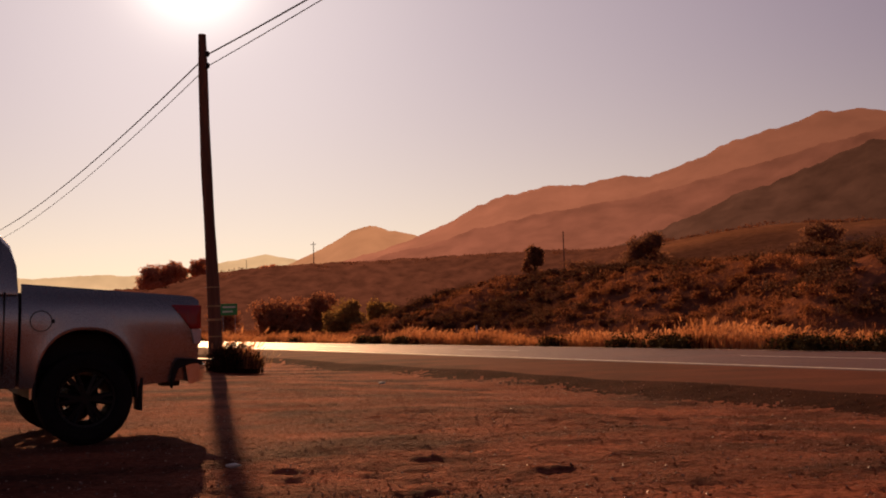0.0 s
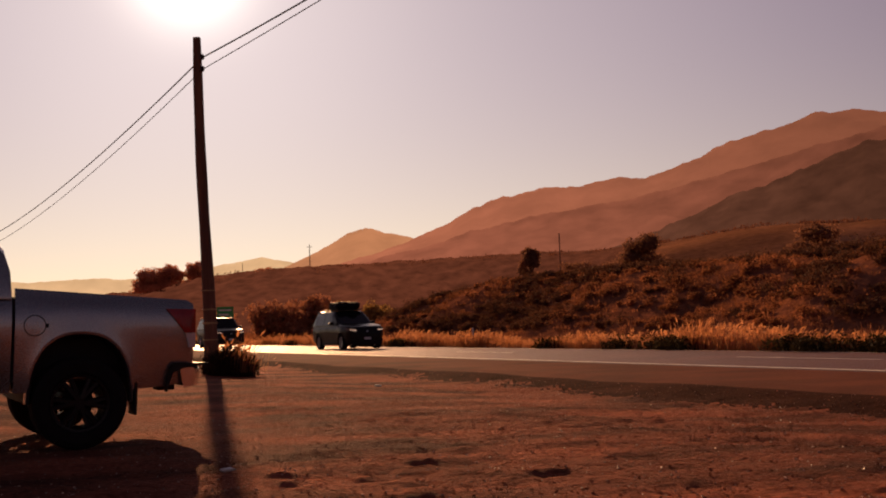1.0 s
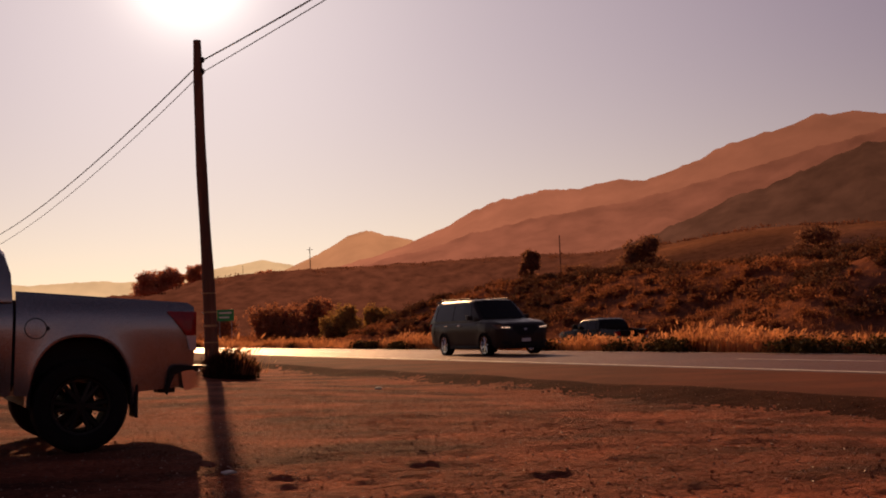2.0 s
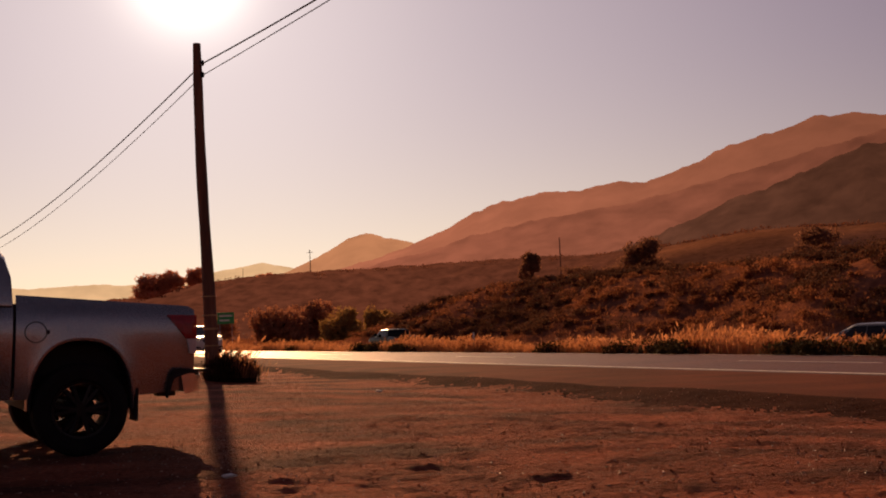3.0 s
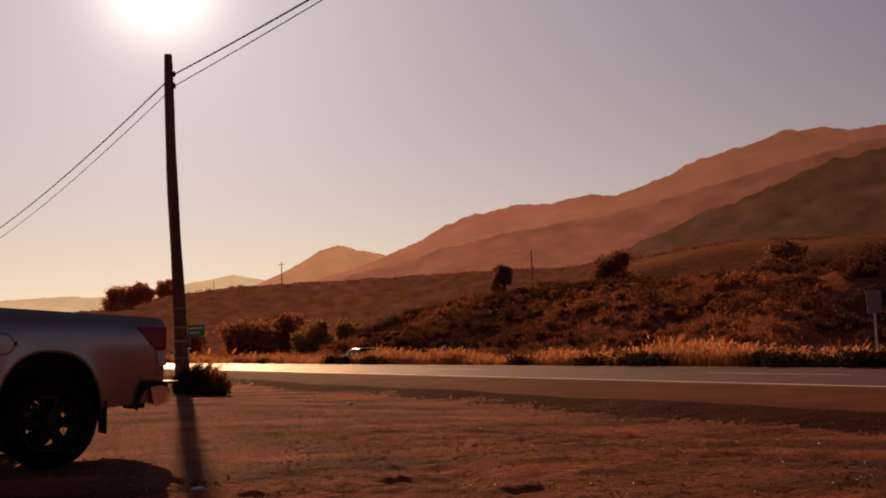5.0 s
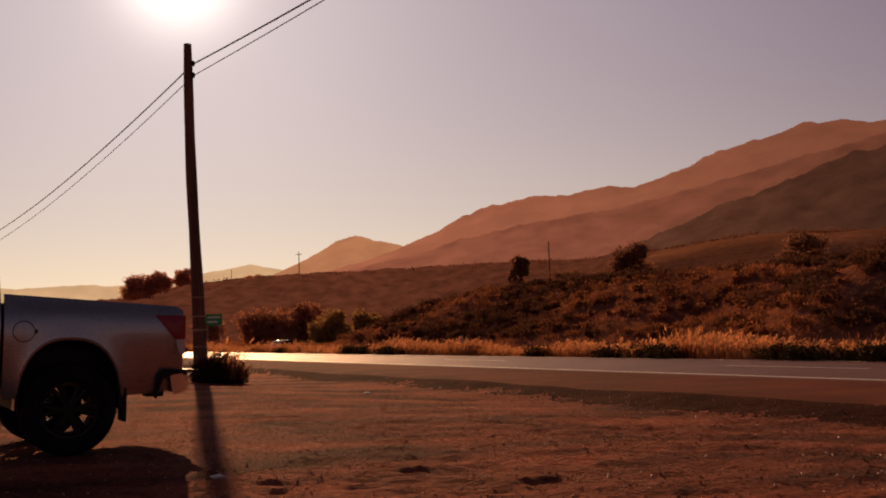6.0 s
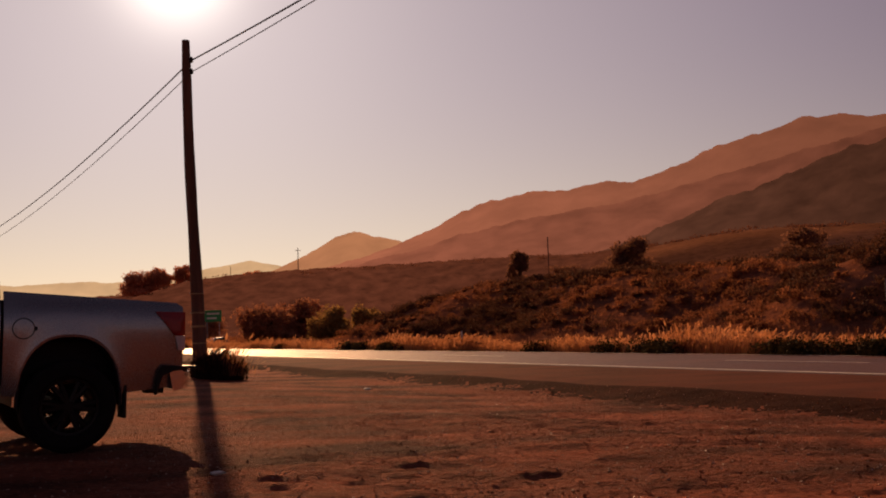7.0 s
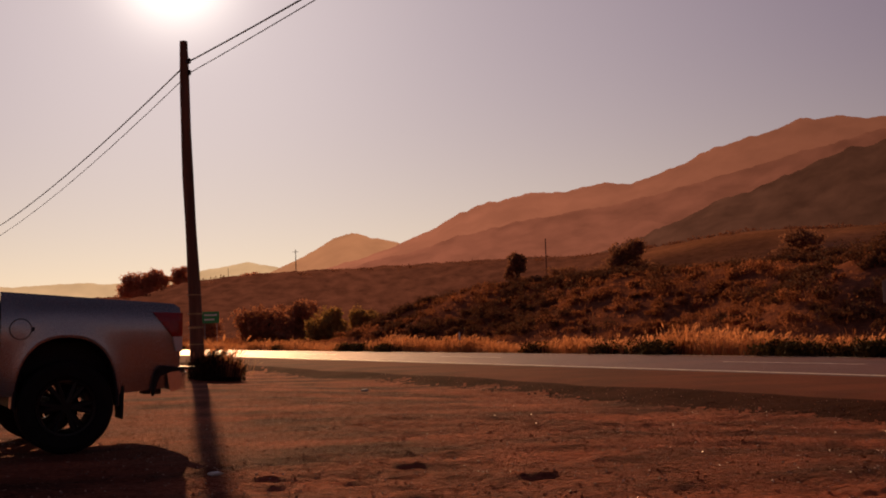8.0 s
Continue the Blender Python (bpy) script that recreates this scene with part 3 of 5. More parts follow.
def scatter(rng, n, s0, s1, power, l0, l1, lpower, az0, az1):
    """n places along the road, between two azimuths: rows of x, y, z, s, l."""
    rows = []
    total = 0
    while total < n:
        s = s0 + (s1 - s0) * rng.uniform(size=4 * n) ** power
        l = l0 + (l1 - l0) * rng.uniform(size=4 * n) ** lpower
        p = ROAD_O + s[:, None] * ROAD_D + l[:, None] * ROAD_N
        az = np.degrees(np.arctan2(p[:, 0], p[:, 1]))
        keep = (az > az0) & (az < az1)
        rows.append(np.stack([p[:, 0], p[:, 1], ground_z(p[:, 0], p[:, 1]), s, l], -1)[keep])
        total += len(rows[-1])
    return np.concatenate(rows)[:n].tolist()


def on_ground(x, y):
    return float(ground_z(x, y))


def median_grass():
    rng = np.random.default_rng(5)
    dry, dark = Leaves(), Leaves()
    # a close fringe of tall dry grass with seed plumes along the median
    for x, y, z, s, l in scatter(rng, 4600, -26, 215, 1.5, 8.1, 11.2, 1.5, -18, 27):
        if rng.uniform() > 0.90 + 0.25 * math.sin(s * 0.9) * math.sin(s * 0.37):
            continue
        tall = (0.44 + 0.14 * math.sin(s * 0.31 + 1) + 0.10 * math.sin(s * 0.83)) * rng.uniform(0.7, 1.2)
        close = s < 25
        dry.blades((x, y, z), 26 if close else 14, tall + 0.12, 0.22 if close else 0.34, (0.24, -0.08, 0), 0.008 if close else 0.016, rng, 0.35 if close else 0.3)
    # dark green clumps at the edge of the asphalt
    for x, y, z, s, l in scatter(rng, 330, -24, 110, 1.4, 7.92, 8.2, 1.0, -16, 27):
        if float(fractal(s * 0.42, 2.0, 2, 19)) < rng.uniform(-0.25, 0.55) + 0.012 * s:
            continue
        for q in range(3):
            dx, dy = rng.normal(0, 0.28, 2)
            dark.clump((x + dx, y + dy, z + 0.18), (0.40, 0.30, 0.30 * rng.uniform(0.7, 1.2)), 140, 0.05, rng, 0.3)
        dark.blades((x, y, z), 40, 0.36, 0.45, (0.15, 0, 0), 0.01, rng)
    tagged(dry.build("median_grass", GRASS), "tall dry golden grass with seed plumes along the median", "grass", kind="stuff")
    tagged(dark.build("median_weeds", GREEN_GRASS), "low dark green weeds at the edge of the asphalt", "weeds", kind="stuff")


def bank_brush():
    rng = np.random.default_rng(9)
    sage, straw, low = Leaves(), Leaves(), Leaves()
    # rounded bushes, each a few lumps grown together, thick towards the top of the bank; rusty dry ones between
    for x, y, z, s, l in scatter(rng, 2300, -35, 108, 1.0, 22.8, 56.0, 1.0, -9, 27):
        thick = float(fractal(s * 0.10, l * 0.16, 3, 41)) + 0.75 * float(smoothstep(27, 42, l)) + 0.003 * s
        dry = thick < rng.uniform(-0.05, 0.9)
        if z < 0.2 or (dry and rng.uniform() < 0.25):
            continue
        big = rng.uniform(0.45, 1.0) * (1.3 if rng.uniform() < 0.25 else 0.9) * (0.75 if dry else 1.0)
        for q in range(3):
            dx, dy = rng.normal(0, 0.50 * big, 2)
            k = big * rng.uniform(0.55, 0.9)
            (straw if dry else sage).clump((x + dx, y + dy, z + 0.42 * k), (0.75 * k, 0.75 * k, 0.62 * k * rng.uniform(0.8, 1.25)), 80 if dry else 120, 0.074 if dry else 0.085, rng, 0.25)
    # short dry grass between the bushes, and the field beyond the end of the bank
    for x, y, z, s, l in scatter(rng, 3500, -35, 110, 1.0, 21.6, 56.0, 1.0, -10, 27):
        straw.blades((x, y, z - 0.04), 16, rng.uniform(0.18, 0.42), 0.6, (0.12, 0, 0), 0.022, rng)
    for x, y, z, s, l in scatter(rng, 1800, 95, 215, 1.0, 21.4, 60.0, 1.3, -17, 0):
        straw.blades((x, y, z - 0.04), 16, rng.uniform(0.4, 0.9), 0.9, (0.12, 0, 0), 0.035, rng, 0.2)
    # the far ridge's low scrub
    a, d = np.radians(rng.uniform(-18, 26, 1500)), rng.uniform(225, 345, 1500)
    x, y = d * np.sin(a), d * np.cos(a)
    l = (x - ROAD_O[0]) * ROAD_N[0] + (y - ROAD_O[1]) * ROAD_N[1]
    for px, py, pz in np.stack([x, y, ground_z(x, y)], -1)[((l > 26) | (d > 260)) & ((d > 322) | (d < 260)) & (rng.uniform(size=len(a)) < 0.6)].tolist():
        b = rng.uniform(0.8, 2.0)
        low.clump((px, py, pz + 0.25 * b), (1.9 * b, 1.9 * b, 0.5 * b), 60, 0.30, rng, 0.2)
    tagged(sage.build("bank_brush", BRUSH), "dark sage brush covering the cut bank", "brush", kind="stuff")
    tagged(straw.build("bank_dry_grass", DRY_BRUSH), "rusty dry grass and brush on the cut bank", "dry grass", kind="stuff")
    tagged(low.build("ridge_scrub", RIDGE_BRUSH), "low dark scrub on the long ridge", "scrub", kind="stuff")


def tree(az, d, height, width, mat, label, seed, trunk=0.3, sink=0.0, clumps=16):
    rng = np.random.default_rng(seed)
    x, y = d * math.sin(radians(az)), d * math.cos(radians(az))
    z = on_ground(x, y) - sink
    base = tagged(new("tree"), label, "tree")
    base.location = (x, y, z)
    bm = bmesh.new()
    tube(bm, (0, 0, -0.3), (0.05, 0, height * 0.45), height * 0.05, height * 0.028, 8)
    for k in range(6):
        a = k * 2.4 + rng.uniform(0, 0.6)
        h = height * rng.uniform(0.2, 0.4)
        tube(bm, (0, 0, h), (math.cos(a) * width * 0.3, math.sin(a) * width * 0.3, h + height * rng.uniform(0.2, 0.4)), height * 0.022, height * 0.008, 6)
    part("trunk", bm, BARK, base)
    crown = Leaves()
    for k in range(clumps):
        a, r = rng.uniform(0, 2 * np.pi), width * 0.36 * np.sqrt(rng.uniform())
        h = height * rng.uniform(trunk, 0.86)
        q = width * rng.uniform(0.13, 0.25)
        crown.clump((math.cos(a) * r, math.sin(a) * r, h), (q, q, min(q, height * 0.2)), 300, height * 0.04, rng)
    crown.build("crown", mat, base)
    return base


def trees():
    dark = "dark round oak with a dense crown on the ridge"
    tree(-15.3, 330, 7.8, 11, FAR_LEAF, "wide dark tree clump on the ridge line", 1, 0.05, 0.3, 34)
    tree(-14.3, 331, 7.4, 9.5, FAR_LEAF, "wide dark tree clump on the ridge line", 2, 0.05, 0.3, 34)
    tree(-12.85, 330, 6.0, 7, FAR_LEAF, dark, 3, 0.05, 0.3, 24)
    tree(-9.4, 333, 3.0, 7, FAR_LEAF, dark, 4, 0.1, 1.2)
    tree(4.88, 108, 3.4, 2.6, LEAF, "dark upright tree alone on the bank", 5, 0.2)
    tree(10.7, 98, 3.3, 4.6, LEAF, "dark spreading tree on the bank", 6, 0.2)
    tree(9.7, 102, 1.8, 3.4, LEAF, "low dark tree on the bank", 7, 0.15)
    tree(19.5, 84, 2.7, 4.2, LEAF, "dark spreading tree on the bank", 8, 0.15)
    tree(7.4, 104, 1.6, 3.4, LEAF, "low dark tree on the bank", 9, 0.1)
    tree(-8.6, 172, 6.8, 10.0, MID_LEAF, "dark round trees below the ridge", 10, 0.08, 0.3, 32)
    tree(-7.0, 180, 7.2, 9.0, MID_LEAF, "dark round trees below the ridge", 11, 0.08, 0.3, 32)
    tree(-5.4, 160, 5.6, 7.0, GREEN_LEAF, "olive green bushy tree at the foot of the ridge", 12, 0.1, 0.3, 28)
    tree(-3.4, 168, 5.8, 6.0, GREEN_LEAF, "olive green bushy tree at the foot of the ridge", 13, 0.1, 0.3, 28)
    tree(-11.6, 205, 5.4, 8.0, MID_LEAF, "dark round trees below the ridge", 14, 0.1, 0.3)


def pole_bush():
    rng = np.random.default_rng(3)
    x0, y0 = POLE
    tuft, weed = Leaves(), Leaves()
    for k in range(20):
        x, y = x0 + rng.normal(0.42, 0.26), y0 + rng.normal(-0.1, 0.22)
        tuft.blades((x, y, on_ground(x, y) + 0.12), 24, rng.uniform(0.38, 0.80), 0.18, (0.22, 0, 0), 0.0034, rng, 0.16)
    for k in range(46):
        a, q = rng.uniform(0, 6.28), np.sqrt(rng.uniform())
        x, y = x0 + 0.46 + 0.60 * q * math.cos(a), y0 - 0.22 + 0.34 * q * math.sin(a)
        weed.clump((x, y, on_ground(x, y) + 0.16 + 0.42 * (1 - q)), (0.19, 0.19, 0.24), 200, 0.03, rng)
        weed.blades((x, y, on_ground(x, y)), 30, 0.88 - 0.45 * q, 0.15, (0.10, 0, 0), 0.005, rng)
    base = tagged(new("roadside_bush"), "dark weeds and dry grass tuft at the foot of the pole", "bush")
    tuft.build("dry_stem_tuft", GRASS, base)
    weed.build("leaf_clump", DARK_WEED, base)


# ---------------------------------------------------------------- pole, wires, signs
POLE = (-5.36, 24.9)


def utility_pole():
    base = tagged(new("utility_pole"), "dark weathered wooden utility pole with pale bands", "utility pole")
    base.location = (POLE[0], POLE[1], on_ground(*POLE))
    top = 7.98
    loops = []
    for i in range(41):
        f = i / 40
        z = -0.5 + (top + 0.5) * f
        r = 0.168 - 0.07 * f + 0.006 * math.sin(9 * f + 1) + 0.004 * math.sin(23 * f)
        ox = -0.22 * f + 0.02 * math.sin(7 * f)
        loops.append([(ox + r * math.cos(a), r * math.sin(a), z) for a in [2 * math.pi * k / 18 for k in range(18)]])
    part("shaft", rings(bmesh.new(), loops), POLE_WOOD, base, smooth=True)
    for z, h in ((0.80, 0.03), (1.18, 0.05), (1.50, 0.04), (1.95, 0.025)):
        bm = bmesh.new()
        tube(bm, (-0.026 * z, 0, z), (-0.026 * z, 0, z + h), 0.172, 0.170, 18)
        part("band", bm, BAND, base, "faded yellowish marker band")
    for z in (7.47, 7.19):
        bm = bmesh.new()
        tube(bm, (-0.25, 0, z), (-0.06, -0.1, z), 0.014, 0.014, 6)
        part("bracket", bm, STEEL, base)
        bm = bmesh.new()
        for k, r in enumerate((0.03, 0.045, 0.032, 0.045, 0.03)):
            tube(bm, (-0.06, -0.1, z - 0.05 + 0.025 * k), (-0.06, -0.1, z - 0.025 + 0.025 * k), r, r, 10)
        part("insulator", bm, PLASTIC, base, "small dark insulator")


def wires():
    e = np.array((-0.515, 0.857))
    z0 = on_ground(*POLE)
    # height on the pole, thickness, then for each span its length, sag and the fall of its far end
    for z, r, spans in ((7.47, 0.017, ((48.0, 0.86, -0.9), (-48.0, 0.70, 0.0))), (7.19, 0.0105, ((48.0, 0.86, -1.2), (-48.0, 0.44, 0.0)))):
        for span, sag, fall in spans:
            bm = bmesh.new()
            loops = []
            for i in range(61):
                f = i / 60
                x, y = POLE[0] - 0.06 + e[0] * span * f, POLE[1] - 0.1 + e[1] * span * f
                h = z0 + z + fall * f - 4 * sag * f * (1 - f)
                loops.append([(x + r * math.cos(a) * 0.86, y + r * math.cos(a) * 0.5, h + r * math.sin(a)) for a in [2 * math.pi * k / 6 for k in range(6)]])
            tagged(part("power_line", rings(bm, loops), WIRE), "thin dark sagging overhead wire strung from the pole", "wire", group="overhead wires")


def road_sign(az, d, w, h, z, mat, label, bars, posts, yaw):
    x, y = d * math.sin(radians(az)), d * math.cos(radians(az))
    g = on_ground(x, y)
    base = tagged(new("road_sign"), label, "road sign")
    base.matrix_basis = pose(x, y, g, 0, 0, yaw)
    part("panel", box(bmesh.new(), -w / 2, w / 2, -0.015, 0.015, z - g - h / 2, z - g + h / 2, 0.012), mat, base)
    for px in posts:
        part("post", box(bmesh.new(), px - 0.05, px + 0.05, 0.02, 0.1, -0.4, z - g + h / 2 - 0.05, 0.01), STEEL, base)
    for bx, bz, bw, bh in bars:
        part("lettering_bar", box(bmesh.new(), bx - bw / 2, bx + bw / 2, -0.022, -0.0155, z - g + bz - bh / 2, z - g + bz + bh / 2), SIGN_WHITE, base, "pale unreadable line of lettering")


def delineator(s, l, h):
    x, y = place(s, l)
    base = tagged(new("marker_post"), "thin weathered roadside marker post in the grass", "marker post", group="marker posts")
    base.location = (x, y, on_ground(x, y))
    part("stake", box(bmesh.new(), -0.04, 0.04, -0.02, 0.02, -0.3, h, 0.008), STEEL, base)
    part("reflector", box(bmesh.new(), -0.035, 0.035, -0.032, -0.021, h - 0.2, h - 0.06), SIGN_WHITE, base)


def distant_mast(az, d, top_el, r, arms):
    x, y = d * math.sin(radians(az)), d * math.cos(radians(az))
    g = on_ground(x, y)
    top = 1.0 + d * math.tan(radians(top_el)) - g
    base = tagged(new("far_pole"), "thin dark utility pole far off on the ridge", "utility pole", group="far poles")
    base.location = (x, y, g)
    part("shaft", tube(bmesh.new(), (0, 0, -0.5), (0, 0, top), r, r * 0.7, 8), POLE_WOOD, base)
    if arms:
        part("crossarm", box(bmesh.new(), -0.9, 0.9, -0.06, 0.06, top - 0.9, top - 0.75), POLE_WOOD, base)


# ---------------------------------------------------------------- vehicles
def wheel(parent, name, x, y, r, width, rim_r, rim_mat, spokes=5, split=True):
    """A wheel on the y axis: tyre with tread, open spoked rim, hub. side: the way its face looks."""
    side = 1 if y > 0 else -1
    w = new(name)
    w.parent = parent
    w.location = (x, y, r)
    hw = width / 2
    prof = [(rim_r, -hw * 0.8), (rim_r + 0.02, -hw), (r * 0.86, -hw * 1.04), (r * 0.965, -hw * 0.92), (r, -hw * 0.7), (r, -hw * 0.24), (r - 0.008, -hw * 0.2), (r - 0.008, hw * 0.2), (r, hw * 0.24), (r, hw * 0.7), (r * 0.965, hw * 0.92), (r * 0.86, hw * 1.04), (rim_r + 0.02, hw), (rim_r, hw * 0.8), (rim_r, -hw * 0.8)]
    part("tyre", lathe_y(bmesh.new(), prof, 40), RUBBER, w, smooth=False)
    bm = lathe_y(bmesh.new(), [(rim_r, hw * 0.86 * side), (rim_r - 0.02, hw * 0.84 * side), (rim_r - 0.035, hw * 0.4 * side), (rim_r - 0.045, -hw * 0.8 * side), (rim_r - 0.005, -hw * 0.8 * side), (rim_r, hw * 0.86 * side)], 36)
    tube(bm, (0, hw * 0.2 * side, 0), (0, hw * 0.62 * side, 0), 0.075, 0.06, 16)
    for k in range(spokes):
        for off in ((-0.16, 0.16) if split else (0.0,)):
            a = 2 * math.pi * k / spokes + off
            q = 2 * math.pi * k / spokes + off * 0.45
            p0 = Vector((0.05 * math.cos(q), hw * 0.5 * side, 0.05 * math.sin(q)))
            p1 = Vector(((rim_r - 0.025) * math.cos(a), hw * 0.66 * side, (rim_r - 0.025) * math.sin(a)))
            tube(bm, p0, p1, 0.034, 0.024, 6)
    part("rim", bm, rim_mat, w)
    part("brake_disc", tube(bmesh.new(), (0, -hw * 0.3 * side, 0), (0, -hw * 0.2 * side, 0), rim_r * 0.55, rim_r * 0.55, 20), PLASTIC, w, "dark brake disc")
    return w


def shell(spec, x, extra_arch=0.0):
    """The cross-section of a body at x: half width, bottom and top heights, with the wheel arches cut in."""
    hw, zt, zb = curve_at(spec["width"], x), curve_at(spec["top"], x), curve_at(spec["bottom"], x)
    for xw in spec["axles"]:
        ra = spec["arch"]
        if abs(x - xw) < ra:
            zb = max(zb, spec["wheel_r"] + (spec.get("arch_top", spec["wheel_r"] + ra) - spec["wheel_r"]) * (1 - (abs(x - xw) / ra) ** 2.4) ** (1 / 2.4))
    return hw, zb, zt


def side_y(spec, x, z, hw, zt):
    """Half width of the body's flank at the height z."""
    if "flank" in spec:
        f = np.interp(z, [p[0] for p in spec["flank"]], [p[1] for p in spec["flank"]])
    else:
        f = np.interp(z, [0.2, 0.35, 0.6, 0.72, 0.85, zt - 0.16, zt - 0.05, zt], [0.915, 0.955, 0.978, 0.985, 1.0, 0.985, 0.955, 0.90])
    y = hw * float(f)
    for xw in spec["axles"]:
        d = math.hypot(x - xw, z - spec["wheel_r"]) - spec["arch"]
        if d < 0.3:
            y += spec["flare"] * max(0, 1 - max(0, d) / 0.3) ** 2
    return y


def stations(spec, x0, x1, step=0.06):
    xs = list(np.arange(x0, x1, step)) + [x1]
    for xw in spec["axles"]:
        for q in np.linspace(-1, 1, 23):
            xs.append(xw + spec["arch"] * math.sin(q * math.pi / 2))
    return sorted(set(round(float(x), 4) for x in xs if x0 <= x <= x1))


FRACTIONS = (0.0, 0.06, 0.2, 0.35, 0.5, 0.65, 0.78, 0.88, 0.95, 0.985, 1.0)


def lower_body(spec, x0, x1, bed=0.0):
    loops = []
    for x in stations(spec, x0, x1):
        hw, zb, zt = shell(spec, x)
        half = []
        for f in FRACTIONS:
            z = zb + (zt - zb) * f
            half.append((side_y(spec, x, z, hw, zt), z))
        if bed:
            inner = hw - 0.13
            half += [(hw * 0.9 - 0.06, zt), (inner, zt - 0.02), (inner, zt - bed)]
        else:
            half.append((hw * 0.5, zt + 0.015))
        loops.append([(x, y, z) for y, z in half] + [(x, -y, z) for y, z in reversed(half)])
    return rings(bmesh.new(), loops)


def cabin_ring(spec, x):
    zr, zb = curve_at(spec["roof"], x), curve_at(spec["belt"], x)
    wb, wr = curve_at(spec["cabin_width"], x), curve_at(spec["roof_width"], x)
    k = max(0.0, min(1.0, (zr - zb) / spec["full"]))
    wr = wb + (wr - wb) * k
    return zb, zr, wb, wr


def cabin(spec):
    loops = []
    x0, x1 = spec["roof"][0][0], spec["roof"][-1][0]
    for x in sorted(set(list(np.linspace(x0, x1, 40)) + [p[0] for p in spec["roof"]])):
        zb, zr, wb, wr = cabin_ring(spec, x)
        h = zr - zb
        half = [(wb, zb - 0.04), (wb, zb), (wb + (wr - wb) * 0.5, zb + h * 0.5), (wb + (wr - wb) * 0.9, zb + h * 0.86), (wr * 0.95, zb + h * 0.96), (wr * 0.85, zr), (wr * 0.4, zr + 0.02)]
        loops.append([(x, y, z) for y, z in half] + [(x, -y, z) for y, z in reversed(half)])
    return rings(bmesh.new(), loops)


def side_window(spec, side, x0, x1, x0t, x1t, name, parent, low=0.06, high=0.84):
    def f(u, v):
        g = low + (high - low) * v
        x = (x0 + (x1 - x0) * u) * (1 - v) + (x0t + (x1t - x0t) * u) * v
        zb, zr, wb, wr = cabin_ring(spec, x)
        h = min(zr - zb, spec["full"])
        z = zb + h * g
        q = min(1.0, (z - zb) / max(0.05, zr - zb))
        y = wb + (wr - wb) * (q if q <= 0.5 else 0.5 + (q - 0.5) * 1.11)
        return (x, side * (y + 0.008), z)
    return part(name, patch(f, 10, 6), GLASS, parent, "dark tinted side window")


def screen(spec, xa, xb, name, parent, ends=(0.06, 0.95), span=0.86):
    """The windscreen or the rear window, between the foot xa and the roof xb."""
    def f(u, v):
        x = xa + (xb - xa) * (ends[0] + (ends[1] - ends[0]) * v)
        zb, zr, wb, wr = cabin_ring(spec, x)
        t = (2 * u - 1)
        y = t * wr * span
        dx = 0.01 if xa > xb else -0.01
        return (x + dx, y, zr + 0.02 * (1 - t * t) + 0.012)
    return part(name, patch(f, 8, 8), GLASS, parent, "dark tinted windscreen")


def front_panel(spec, x, y0, y1, z0, z1, name, mat, parent, out=0.012, taper=0.0, label="", rear=False, thick=0.05):
    s = -1 if rear else 1
    bm = bmesh.new()
    a = [(x - s * thick, y0 + taper, z0), (x - s * thick, y1 - taper, z0), (x - s * thick, y1, z1), (x - s * thick, y0, z1)]
    b = [(x + s * out, y0 + taper + 0.01, z0 + 0.01), (x + s * out, y1 - taper - 0.01, z0 + 0.01), (x + s * out, y1 - 0.01, z1 - 0.01), (x + s * out, y0 + 0.01, z1 - 0.01)]
    return part(name, rings(bm, [a, b]), mat, parent, label)


def nose_point(spec, y, z, out):
    """A place just proud of the nose's skin."""
    w = [p for p in spec["width"] if p[0] > 0]
    t = [p for p in spec["top"] if p[0] > 0.5]
    xa = float(np.interp(abs(y), [p[1] for p in reversed(w)], [p[0] for p in reversed(w)]))
    xb = float(np.interp(z, [p[1] for p in reversed(t)], [p[0] for p in reversed(t)]))
    return (min(xa, xb) + out, y, z)


def nose_panel(spec, corners, name, mat, parent, out=0.012, label="", n=8):
    """corners: (y, z) of lower inner, lower outer, upper outer, upper inner."""
    a, b, c, d = corners

    def f(u, v):
        y = (a[0] * (1 - u) + b[0] * u) * (1 - v) + (d[0] * (1 - u) + c[0] * u) * v
        z = (a[1] * (1 - u) + b[1] * u) * (1 - v) + (d[1] * (1 - u) + c[1] * u) * v
        return nose_point(spec, y, z, out)
    return part(name, patch(f, n, 3), mat, parent, label)


def wheels_of(base, spec, rim_r, rim_mat, spokes=5, split=True, width=0.24):
    made = []
    for xw in spec["axles"]:
        for side in (1, -1):
            made.append(wheel(base, "wheel", xw, side * (spec["track"]), spec["wheel_r"], width, rim_r, rim_mat, spokes, split))
    return made


def under(base, spec, x0, x1, low=0.28):
    part("underbody", box(bmesh.new(), x0, x1, -(spec["track"] - 0.17), spec["track"] - 0.17, low, 0.75, 0.04), PLASTIC, base, "black underbody")
    for xw in spec["axles"]:
        part("axle", tube(bmesh.new(), (xw, -spec["track"], spec["wheel_r"]), (xw, spec["track"], spec["wheel_r"]), 0.05, 0.05, 8), PLASTIC, base)


